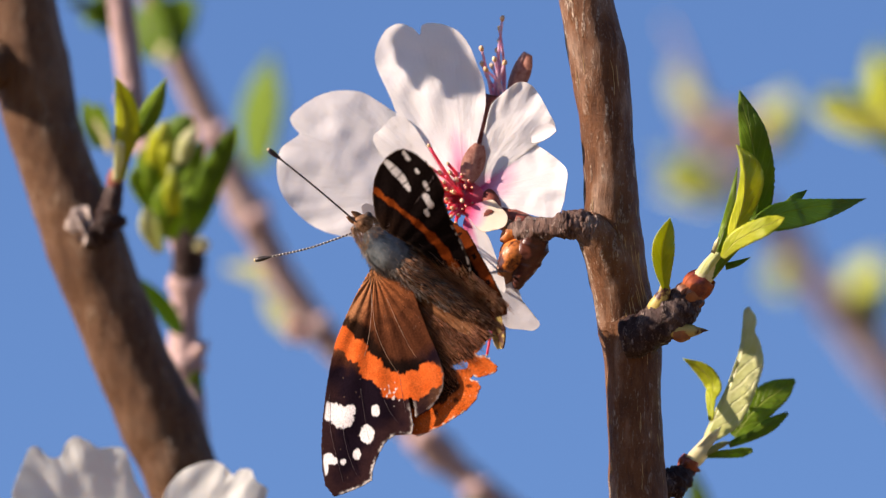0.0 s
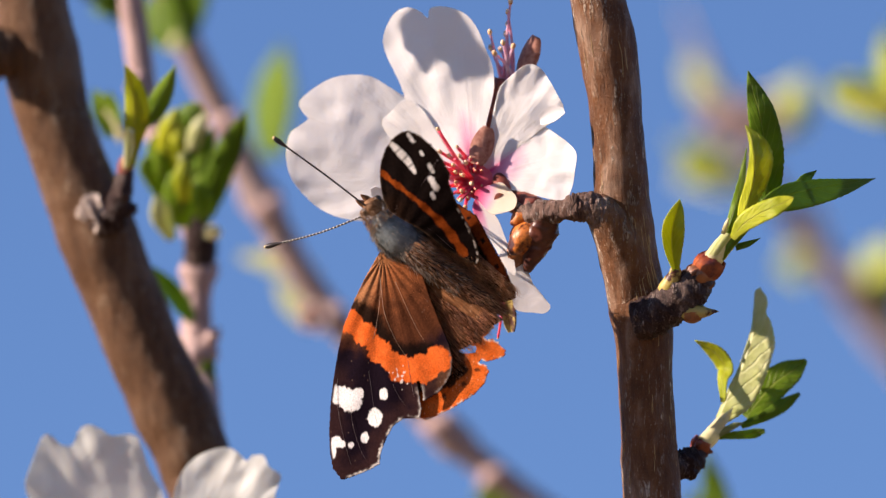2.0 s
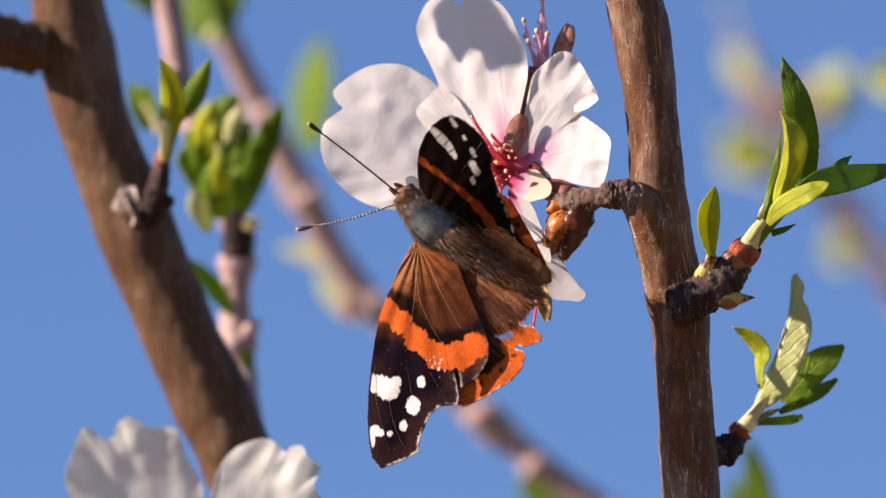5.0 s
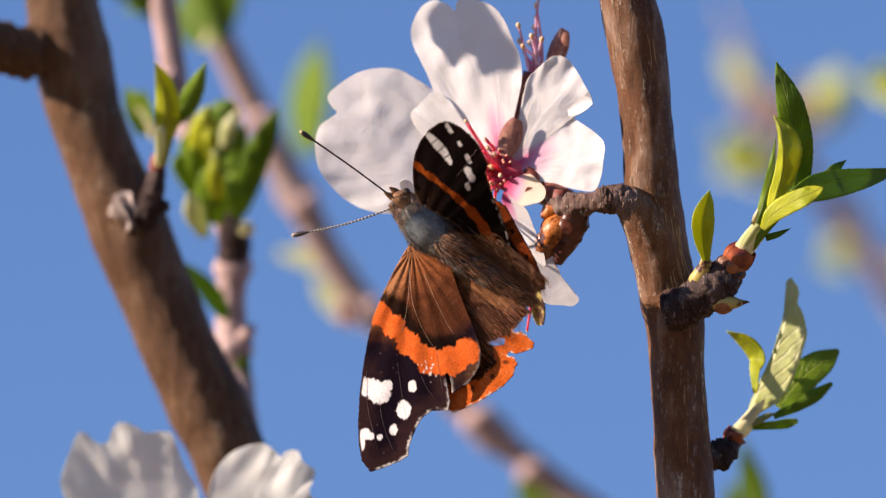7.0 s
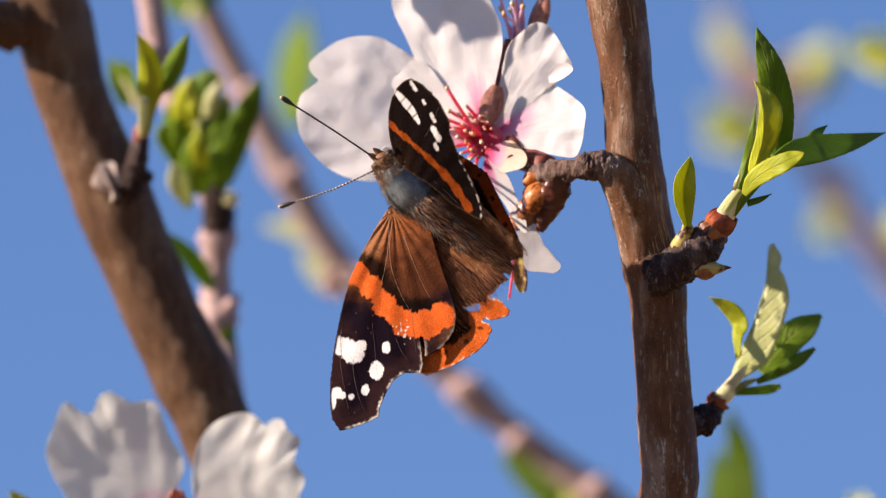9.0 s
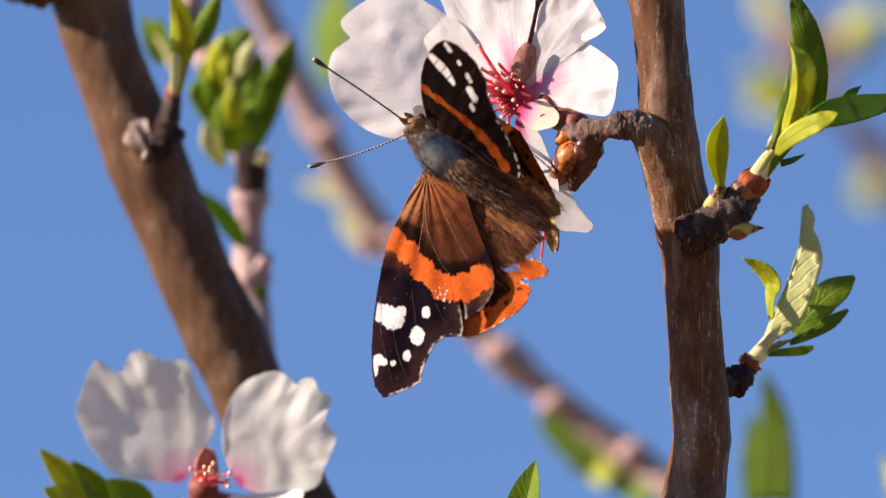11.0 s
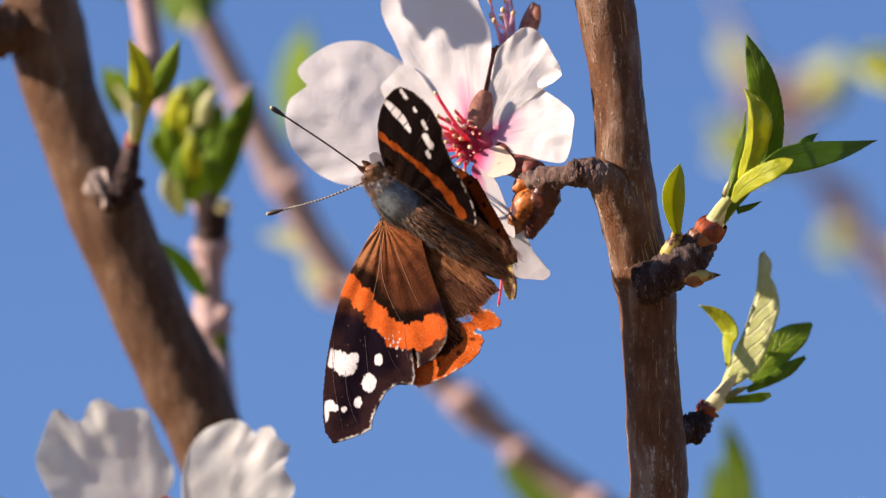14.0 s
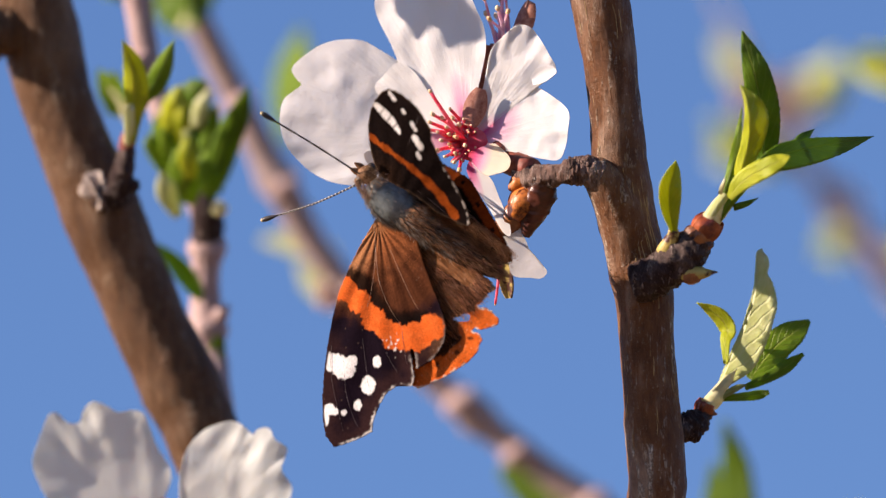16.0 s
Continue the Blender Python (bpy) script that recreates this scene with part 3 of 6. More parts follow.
def shoots():
    # the spur and leafy shoot on the near stem's sunny side
    g = "leafy shoots"
    t = thing("leafy_shoot", "fresh green serrated almond leaves opening from a dark spur", "shoot", g, (26.57, -1.00, -11.44))
    knobbly([(24.65, -0.60, -12.21, 2.61), (26.94, -1.20, -11.59, 2.69), (29.22, -1.60, -10.20, 2.76), (31.51, -1.90, -8.51, 2.91), (33.24, -2.20, -6.82, 2.37), (34.29, -2.40, -5.59, 1.76)], t, lump=0.17)
    knobbly([(25.60, 0.00, -12.00, 2.60), (26.40, -0.60, -11.80, 2.75), (27.30, -1.20, -11.40, 2.75), (28.20, -1.60, -10.90, 2.55)], t, "bark_collar", SPUR, "dark wrinkled collar", 0.20)
    scales((33.53, -2.50, -6.12), (0.66, -0.1, 0.70), 2.0, 3.3, 6, t, SCALE_RED, "glossy red-brown bud scale", 0.02)
    scales((32.77, -2.30, -7.04), (0.66, -0.1, 0.70), 2.25, 2.2, 5, t, SCALE, "dark brown bud scale", 0.02)
    limb("stalk", [(33.99, -2.50, -5.44, 1.35), (35.64, -3.00, -3.44, 1.42), (37.33, -3.00, -1.30, 1.20), (38.70, -3.00, 0.69, 0.85), (39.77, -3.00, 2.52, 0.30)], STALK, t, "pale green stalk", sides=18, steps=8, lump=0.10, lump_size=2.0)
    leaf("leaf_base", [(1240, 492, -4.2), (1256, 468, -4.8), (1274, 446, -4.6), (1290, 424, -4)], (8, 9, 7, 0), (6, 7, 5, 0), LEAF_PALE, t, "pale sheathing leaf base", (0.6, 0.4), tooth=0, nv=16)
    leaf("leaf_base", [(1258, 492, -4), (1276, 468, -4.6), (1296, 446, -4.4), (1320, 428, -4)], (5, 7, 8, 0), (5, 6, 6, 0), LEAF, t, "", (0.5, 0.6), tooth=0, nv=16)
    leaf("leaf", [(1338, 400, -1), (1341, 343, -2), (1338, 295, -3), (1328, 236, -4), (1314, 188, -4), (1309, 160, -4)], (16, 22, 24, 20, 8, 0), (20, 28, 32, 28, 15, 0), LEAF_DARK, t, "deep green pointed leaf", (0.25, 0.10), tooth=0.05, nv=46, wave=0.4, seed=1.0)
    leaf("leaf", [(1294, 432, -5), (1304, 400, -6), (1316, 360, -7), (1319, 320, -8), (1314, 288, -8), (1303, 256, -7)], (8, 14, 14, 10, 4, 0), (6, 12, 24, 33, 26, 0), LEAF_YELLOW, t, "sunlit yellow-green leaf folded on its rib", (0.7, 0.55), tooth=0.02, wave=0.5, seed=2.0)
    leaf("leaf", [(1332, 398, -5), (1372, 382, -4), (1420, 370, -1), (1474, 362, 3), (1532, 352, 7)], (10, 20, 17, 10, 0), (16, 28, 30, 20, 0), LEAF_DARK, t, "", (0.05, 0.05), tooth=0.05, nv=40, wave=0.4, seed=3.0)
    leaf("leaf", [(1390, 368, 1), (1408, 352, 2), (1428, 337, 4)], (6, 9, 0), (8, 10, 0), LEAF_DARK, t, "", (0.2, 0.2), nv=12)
    leaf("leaf", [(1278, 456, -7), (1298, 432, -8), (1325, 414, -9), (1356, 400, -10), (1376, 391, -10), (1388, 385, -10)], (4, 16, 18, 16, 10, 1), (6, 14, 17, 16, 9, 1), LEAF_YELLOW, t, "light green mottled young leaf", (0.35, -0.35), tooth=0.04, wave=0.4, seed=4.0)
    leaf("leaf", [(1284, 472, -4), (1306, 466, -3), (1328, 456, -2)], (6, 5, 0), (6, 5, 0), LEAF_DARK, t, "", nv=10)
    leaf("leaf", [(1262, 448, -6), (1268, 432, -7), (1272, 420, -7)], (4, 4, 0), (3, 3, 0), STALK, t, "thin pale stipule", nv=8, tooth=0)
    leaf("leaf", [(1268, 446, -5), (1284, 400, -5), (1296, 350, -6), (1305, 296, -6)], (5, 8, 6, 0), (8, 8, 6, 0), LEAF, t, "", (0.6, 0.2), tooth=0.02, nv=24)
    # a small folded leaf and a pointed bud on the spur
    t = thing("young_leaf", "small folded yellow-green leaf on a dark spur", "leaf", "", (29.97, -4.00, -6.82))
    limb("bud_base", [(28.68, -2.00, -8.51, 1.23), (29.18, -2.80, -7.58, 1.23), (29.98, -3.60, -6.04, 0.92), (30.12, -4.00, -5.12, 0.69)], BUD_MOTTLED, t, "mottled cream and brown bud base", sides=14, steps=6, lump=0.12)
    leaf("leaf", [(1177, 518, -4), (1171, 472, -5), (1173, 436, -6), (1181, 406, -6), (1186, 386, -6)], (2, 14, 18, 11, 0), (6, 19, 21, 12, 0), LEAF_YELLOW, t, "", (-1.4, -0.4), tooth=0.04, wave=0.3, seed=5.0)
    t = thing("leaf_bud", "pointed brown and cream leaf bud on a dark spur", "bud", "leaf buds", (31.14, -3.00, -11.43))
    part("bud", bead(Vector((33.13, -3.00, -11.12)) - base_of(t), (1.15, 1.15, 2.9), (1, 0, 0.02), 14, 0.12, 0.85), BUD_MOTTLED, t)
    scales((31.29, -3.00, -11.43), (1, 0, -0.02), 1.1, 2.2, 4, t, SCALE, "brown bud scale", -0.1)
    # the lower shoot
    t = thing("leafy_shoot", "pale downy young almond leaves on a short dark spur", "shoot", g, spot(1180, 852, 5))
    knobbly([(*spot(1164, 858, 5), 1.6), (*spot(1180, 855, 6), 1.8), (*spot(1198, 850, 7.5), 1.85), (*spot(1210, 838, 9), 1.45), (*spot(1216, 828, 9.5), 1.15)], t, lump=0.34)
    knobbly([(*spot(1188, 858, 6), 1.2), (*spot(1198, 868, 6.4), 1.1), (*spot(1203, 880, 6.8), 0.6)], t, "bud_scar", lump=0.3)
    scales(spot(1211, 831, 9), (0.5, -0.1, 0.8), 1.35, 1.7, 5, t, SCALE_RED, "red bud scale", 0.10)
    leaf("bud_scale", [(1222, 838, 9), (1230, 832, 9), (1240, 834, 9)], (5, 6, 0), (5, 6, 0), SCALE, t, "dark curled bud scale", (0.6, 0.6), tooth=0, nv=8, nu=3, thick=0.3)
    limb("stalk", [(*spot(1219, 823, 9.5), 0.95), (*spot(1232, 810, 10), 1.15), (*spot(1246, 793, 10.3), 1.05), (*spot(1256, 775, 10.6), 0.7), (*spot(1262, 762, 11), 0.3)], STALK, t, "pale green stalk", sides=14, steps=6, lump=0.06)
    leaf("leaf", [(1249, 773, 10.5), (1265, 737, 11), (1288, 690, 11.5), (1301, 654, 12), (1309, 630, 12.5), (1315, 606, 13), (1317, 586, 13.4), (1319, 567, 13.8), (1322, 551, 14), (1326, 543, 14)], (3, 4, 4, 4, 4, 4, 4, 4, 5, 0), (20, 44, 47, 46, 44, 32, 19, 20, 13, 0),
         LEAF_PALE, t, "pale downy leaf underside", (0.4, -0.30), tooth=0.02, nv=60, nu=7, wave=0.6, seed=6.0)
    leaf("leaf", [(1299, 773, 12), (1326, 737, 13), (1354, 709, 14), (1382, 690, 14.5), (1406, 672, 15)], (8, 25, 27, 21, 3), (10, 27, 27, 21, 4), LEAF, t, "", (0.25, -0.25), tooth=0.03, wave=0.4, seed=7.0)
    leaf("leaf", [(1290, 788, 11), (1311, 779, 11.5), (1338, 767, 12), (1366, 751, 12.5), (1394, 731, 13)], (5, 8, 10, 12, 3), (5, 8, 10, 11, 3), LEAF_DARK, t, "", (0.3, 0.3), tooth=0.02, seed=8.0)
    leaf("leaf", [(1250, 806, 10.5), (1275, 804, 11), (1295, 803, 11.5), (1315, 801, 12), (1332, 797, 12)], (5, 7, 8, 9, 4), (5, 7, 8, 8, 3), LEAF, t, "", (0.1, 0.3), nv=18)
    leaf("leaf", [(1258, 745, 9), (1258, 705, 11), (1263, 686, 12), (1253, 666, 12), (1235, 650, 12), (1209, 635, 12)], (4, 9, 14, 14, 10, 0), (4, 9, 14, 15, 11, 0), LEAF_YELLOW, t, "young leaf curling over", (0.7, -0.5), tooth=0.03, seed=9.0)
    leaf("leaf_base", [(1238, 800, 9.2), (1259, 777, 9.4), (1277, 754, 9.8)], (6, 8, 0), (6, 8, 0), STALK, t, "pale folded leaf base", (0.5, 0.5), nv=16, tooth=0)
    leaf("leaf_base", [(1246, 804, 9.4), (1275, 789, 9.8), (1294, 782, 10)], (5, 6, 0), (5, 5, 0), LEAF_CREAM, t, "", (0.5, 0.5), nv=12, tooth=0)
    # the shoot on the thick limb
    t = thing("leafy_shoot", "small fresh leaves on a red-brown spur", "shoot", g, (-47.71, 42.00, 4.03))
    knobbly([(-49.29, 42.00, 1.26, 1.90), (-47.49, 40.00, 2.84, 2.05), (-46.67, 39.00, 4.97, 1.66), (-46.09, 38.00, 7.17, 1.34), (-45.54, 38.00, 9.38, 1.02)], t)
    for i, (x, y, r) in enumerate(((150, 408, 1.9), (164, 398, 1.6), (140, 396, 1.4), (158, 418, 1.5), (172, 412, 1.2))):
        part("scar", bead(Vector((-61.90, 40.75, 34.82)) - base_of(t) + Vector((x * 0.0785, 0, -y * 0.0785)), (r * 1.3, 0.40, r * 1.5), (0.3 * i - 0.6, 0, 1), 12, 0.5), LICHEN, t, "whitish wrinkled leaf scar" if i == 0 else "")
    knobbly([(-46.20, 39.00, 3.55, 1.10), (-44.94, 39.00, 4.02, 1.02), (-44.31, 39.00, 4.49, 0.39)], t, "side_bud")
    scales((-45.86, 38.00, 7.96), (0.1, 0, 1), 1.0, 3.0, 4, t, CALYX, "reddish bud scale", 0.02)
    limb("stalk", [(-45.43, 37.00, 9.69, 0.63), (-45.14, 35.00, 11.87, 0.71), (-44.89, 32.00, 14.60, 0.63)], STALK, t, sides=10, steps=5)
    leaf("leaf", [(212, 318, 36), (215, 275, 34), (222, 230, 31), (219, 180, 29), (204, 136, 27)], (6, 10, 18, 16, 0), (8, 17, 25, 20, 0), LEAF_YELLOW, t, "", (0.5, 0.4), nv=24, seed=1.0)
    leaf("leaf", [(228, 250, 35), (256, 214, 34), (276, 176, 33), (295, 138, 32)], (6, 16, 14, 0), (8, 20, 17, 0), LEAF, t, "", (0.3, 0.4), nv=22, seed=2.0)
    leaf("leaf", [(226, 262, 38), (240, 226, 38), (252, 190, 38)], (8, 14, 0), (8, 14, 0), LEAF_DARK, t, "", (0.3, 0.3), nv=16, seed=3.0)
    leaf("leaf", [(208, 318, 33), (209, 280, 31), (210, 250, 30)], (5, 8, 3), (4, 7, 3), LEAF_PALE, t, "pale folded leaf base", (0.5, 0.5), nv=14)
    # the bud cluster on the rosy twig
    t = thing("leafy_shoot", "dense cluster of green opening leaf buds out of focus", "shoot", g, (-36.49, 69.00, 0.08))
    limb("spur", [(-36.49, 69.00, -4.74, 2.09), (-36.31, 68.00, -1.53, 2.41), (-36.45, 67.00, 0.88, 2.09), (-37.41, 67.00, 2.89, 1.44)], SPUR, t, sides=14, steps=6, lump=0.15)
    part("bud_scar", bead(Vector((-34.21, 64.00, 0.56)) - base_of(t), (1.3, 1.1, 1.3), (0, -1, 0.2), 12, 0.15), STALK, t, "pale cut bud scar")
    for i, (rib, left, right, m, f) in enumerate((
            ([(344, 406, 68), (358, 356, 66), (378, 304, 64), (401, 259, 62), (418, 219, 60)], (12, 22, 22, 16, 0), (12, 22, 22, 16, 0), LEAF_DARK, (0.2, 0.5)),
            ([(332, 400, 70), (340, 360, 68), (352, 320, 67)], (10, 22, 10), (10, 20, 8), LEAF, (0.4, 0.2)),
            ([(310, 299, 66), (313, 259, 64), (322, 225, 63), (339, 209, 63)], (12, 24, 24, 4), (12, 24, 26, 6), LEAF_DARK, (0.6, 0.6)),
            ([(320, 290, 64), (330, 255, 62), (346, 222, 62)], (8, 14, 3), (8, 15, 4), LEAF_PALE, (0.6, 0.5)),
            ([(282, 327, 64), (279, 287, 62), (285, 247, 60), (293, 214, 60)], (10, 20, 20, 3), (10, 20, 20, 4), LEAF_YELLOW, (0.5, 0.4)),
            ([(268, 320, 68), (258, 290, 68), (250, 262, 68)], (10, 18, 2), (10, 18, 2), LEAF, (0.4, 0.4)),
            ([(270, 378, 66), (254, 344, 65), (240, 316, 64), (234, 299, 64)], (8, 14, 14, 2), (8, 16, 14, 2), LEAF, (0.4, 0.4)),
            ([(300, 424, 64), (299, 390, 61), (296, 355, 60), (288, 327, 60)], (10, 24, 26, 8), (12, 26, 26, 8), LEAF, (0.4, 0.5)),
            ([(310, 380, 60), (304, 340, 58), (310, 302, 58)], (8, 16, 6), (8, 16, 6), LEAF_YELLOW, (0.5, 0.5)),
            ([(284, 446, 63), (268, 412, 61), (262, 390, 60), (256, 367, 60)], (8, 17, 16, 3), (8, 16, 16, 3), LEAF_PALE, (0.3, 0.5)),
            ([(338, 420, 66), (338, 380, 64), (330, 345, 63)], (10, 18, 5), (10, 18, 5), LEAF_DARK, (0.4, 0.3)),
            ([(312, 330, 60), (306, 305, 58), (304, 292, 58)], (6, 9, 4), (6, 9, 4), LEAF_PALE, (0.5, 0.5)),
            ([(275, 360, 70), (300, 300, 72), (310, 250, 74)], (20, 40, 20), (20, 40, 20), LEAF, (0.2, 0.2)),
            ([(300, 420, 71), (318, 370, 72), (330, 320, 73)], (14, 34, 24), (14, 34, 24), LEAF_DARK, (0.2, 0.2)), ([(290, 360, 65), (270, 322, 63), (262, 290, 62)], (8, 15, 6), (8, 15, 6), LEAF, (0.5, 0.3)),
            ([(300, 310, 62), (296, 275, 60), (300, 238, 60)], (8, 13, 8), (8, 13, 8), LEAF_YELLOW, (0.6, 0.4)), ([(330, 330, 66), (345, 290, 65), (356, 250, 65)], (8, 14, 4), (8, 14, 4), LEAF, (0.5, 0.4)))):
        leaf("leaf", rib, [w * 1.12 for w in left], [w * 1.12 for w in right], m, t, "", f, nv=16, nu=3, seed=i * 1.7)
    # single leaves low on the twig
    t = thing("young_leaf", "narrow dark green leaf behind the thick branch", "leaf", "", (-36.04, 67.00, -15.98))
    blade("leaf", (-37.41, 67.00, -11.96), (-43.53, 62.00, -3.92), 3.38, LEAF_DARK, t, facing=(0.2, -0.8, 0.5), fold=0.4, nv=16, nu=9)
    blade("leaf", (-35.80, 67.00, -20.79), (-34.66, 66.00, -17.17), 2.31, LEAF, t, facing=(0.2, -0.9, 0.2), fold=0.3, nv=10, nu=7)
    blade("leaf", (-35.80, 67.00, -22.40), (-34.66, 66.00, -19.98), 1.84, LEAF_DARK, t, facing=(-0.2, -0.9, 0.2), fold=0.3, nv=10, nu=7)


shoots()


def far_leaves():
    """Leaf sprays on the far limbs, seen only as soft colour."""
    rng = random.Random(11)
    sprays = (
        # foot, depth, spread, count, materials, label
        (200, 270, 75, (160, 200), 4, 60, (LEAF_DARK, LEAF), "dark green leaf behind the branch"),
        (235, 60, 120, (145, 15), 8, 100, (LEAF_DARK, LEAF_DARK, LEAF), "dark green leaves on the far twig"),
        (285, 110, 130, (305, 22), 8, 100, (LEAF_DARK, LEAF_DARK), "green leaves on the far branch"),
        (1640, 245, 210, (1440, 178), 6, 60, (LEAF_YELLOW, LEAF_FAR_LIT), "yellow-green leaves out of focus"),
        (1650, 330, 210, (1555, 110), 6, 80, (LEAF_YELLOW, LEAF_FAR_LIT), "yellow-green leaves out of focus"),
        (1262, 240, 305, (1215, 110), 4, 70, (LEAF_PALE, LEAF_YELLOW), "far pale leaves out of focus"),
        (1290, 270, 305, (1360, 205), 5, 90, (LEAF_PALE, LEAF_FAR_LIT), "far pale leaves out of focus"),
        (1300, 340, 305, (1205, 300), 6, 90, (LEAF_FAR_LIT, LEAF_PALE), "far soft green leaves out of focus"),
        (1420, 500, 315, (1375, 480), 5, 80, (LEAF_FAR_LIT, LEAF_FAR_LIT), "far green leaves out of focus"),
        (1540, 640, 320, (1545, 500), 7, 100, (LEAF_FAR_LIT, LEAF_FAR_LIT), "far green leaves out of focus"),
        (1490, 1120, 110, (1440, 970), 4, 60, (LEAF_PALE, LEAF_FAR_LIT), "pale leaf out of focus low beside the stem"),
    )
    for x, y, d, (tx, ty), n, w, mats, label in sprays:
        t = thing("leaf_spray", label, "leaves", "far leaf sprays", spot(x, y, d))
        limb("stem", [(*spot(x, y, d), 0.9), (*spot((x + tx) / 2 + 6, (y + ty) / 2, d), 0.7), (*spot(tx * 0.8 + x * 0.2, ty * 0.8 + y * 0.2, d), 0.4)], STALK, t, sides=8, steps=4)
        for i in range(n):
            s = rng.uniform(0.0, 0.6)
            bx, by = x + (tx - x) * s, y + (ty - y) * s
            ex, ey = tx + rng.uniform(-0.45, 0.45) * w, ty + rng.uniform(-0.4, 0.5) * w
            blade("leaf", spot(bx, by, d), spot(ex, ey, d + rng.uniform(-8, 10)), w * K * rng.uniform(0.7, 1.1), mats[i % len(mats)], t,
                  facing=(rng.uniform(-2.0, -0.5) * (1.0 if d > 200 else 0.6), -0.7, rng.uniform(0.0, 0.7)), fold=0.2, nv=12, nu=7, lift=rng.uniform(-0.05, 0.1))
    for rib, w, m, label in (
            ([(455, 300, 187), (458, 230, 185), (468, 165, 183), (482, 92, 181)], (20, 40, 36, 0), LEAF, "bright yellow-green leaf, far and out of focus"),
            ([(535, 505, 165), (480, 487, 165), (400, 474, 165)], (12, 27, 6), LEAF_CREAM, "pale yellow-green leaf on the far branch"),
            ([(520, 600, 165), (490, 555, 165), (465, 515, 165)], (6, 20, 4), LEAF_CREAM, "pale yellow-green leaf on the far branch"),
            ([(1600, 235, 210), (1520, 195, 206), (1440, 180, 202)], (34, 30, 0), LEAF, "yellow-green leaf out of focus"),
            ([(1600, 250, 212), (1560, 170, 210), (1552, 70, 208)], (30, 40, 0), LEAF, "yellow-green leaf out of focus"),
            ([(1310, 350, 306), (1240, 320, 303), (1165, 270, 300)], (16, 36, 4), LEAF_FAR_LIT, "far soft green leaf out of focus"),
            ([(1330, 270, 306), (1380, 220, 304), (1390, 160, 302)], (16, 40, 6), LEAF_FAR_LIT, "far pale leaf out of focus"),
            ([(905, 990, 150), (880, 945, 150), (845, 915, 150), (815, 893, 150)], (26, 36, 28, 8), LEAF_DARK, "soft green leaf on the far branch"),
            ([(940, 1012, 148), (900, 970, 148), (862, 922, 148)], (20, 30, 14), LEAF_YELLOW, "soft yellow-green leaf on the far branch"),
            ([(1010, 1050, 146), (965, 1000, 146), (912, 972, 146)], (24, 36, 10), LEAF, "soft green leaf on the far branch"),
            ([(1236, 1060, 122), (1240, 980, 121), (1238, 900, 120), (1222, 826, 118)], (40, 36, 26, 4), LEAF_DARK, "dark green leaf out of focus beside the stem"),
            ([(1205, 1060, 124), (1200, 980, 123), (1200, 900, 122)], (26, 24, 6), LEAF_DARK, "dark green leaf out of focus beside the stem"),
            ([(1500, 600, 322), (1530, 520, 320), (1550, 450, 318)], (16, 36, 6), LEAF_FAR_LIT, "far green leaf out of focus")):
        t = thing("leaf_spray", label, "leaves", "far leaf sprays", spot(*rib[0]))
        (x0, y0, d0), (x1, y1, _) = rib[0], rib[-1]
        run = math.hypot(x1 - x0, y1 - y0)
        # the dark ones turn less to the sun
        lean_ = 0.4 if m is LEAF_DARK else 1.0
        turn = lean_ * (0.7 * (y0 - y1) + 0.35 * (x1 - x0)) / run
        leaf("leaf", [(x, y, d - lean_ * K * (0.7 * (x - x0) - 0.35 * (y0 - y))) for x, y, d in rib], w, w, m, t, "", (turn, -turn), nv=14, nu=3)
    for x, y, d, r in ((530, 585, 130, 32), (1300, 250, 302, 60), (1252, 235, 300, 46), (1292, 262, 300, 42), (1396, 430, 310, 40)):
        t = thing("far_blossom", "far pale pink blossom bud out of focus", "blossom", "far blossom buds", spot(x, y, d))
        for i in range(5):
            a = i * 1.256
            blade("petal", spot(x + 5, y + 5, d), spot(x + r * math.cos(a), y - 5 + r * math.sin(a), d - 4), r * 0.075, PETAL_FAR, t, shape=broad, facing=(0, -1, 0), cup=0.4, nv=8, nu=7)


far_leaves()


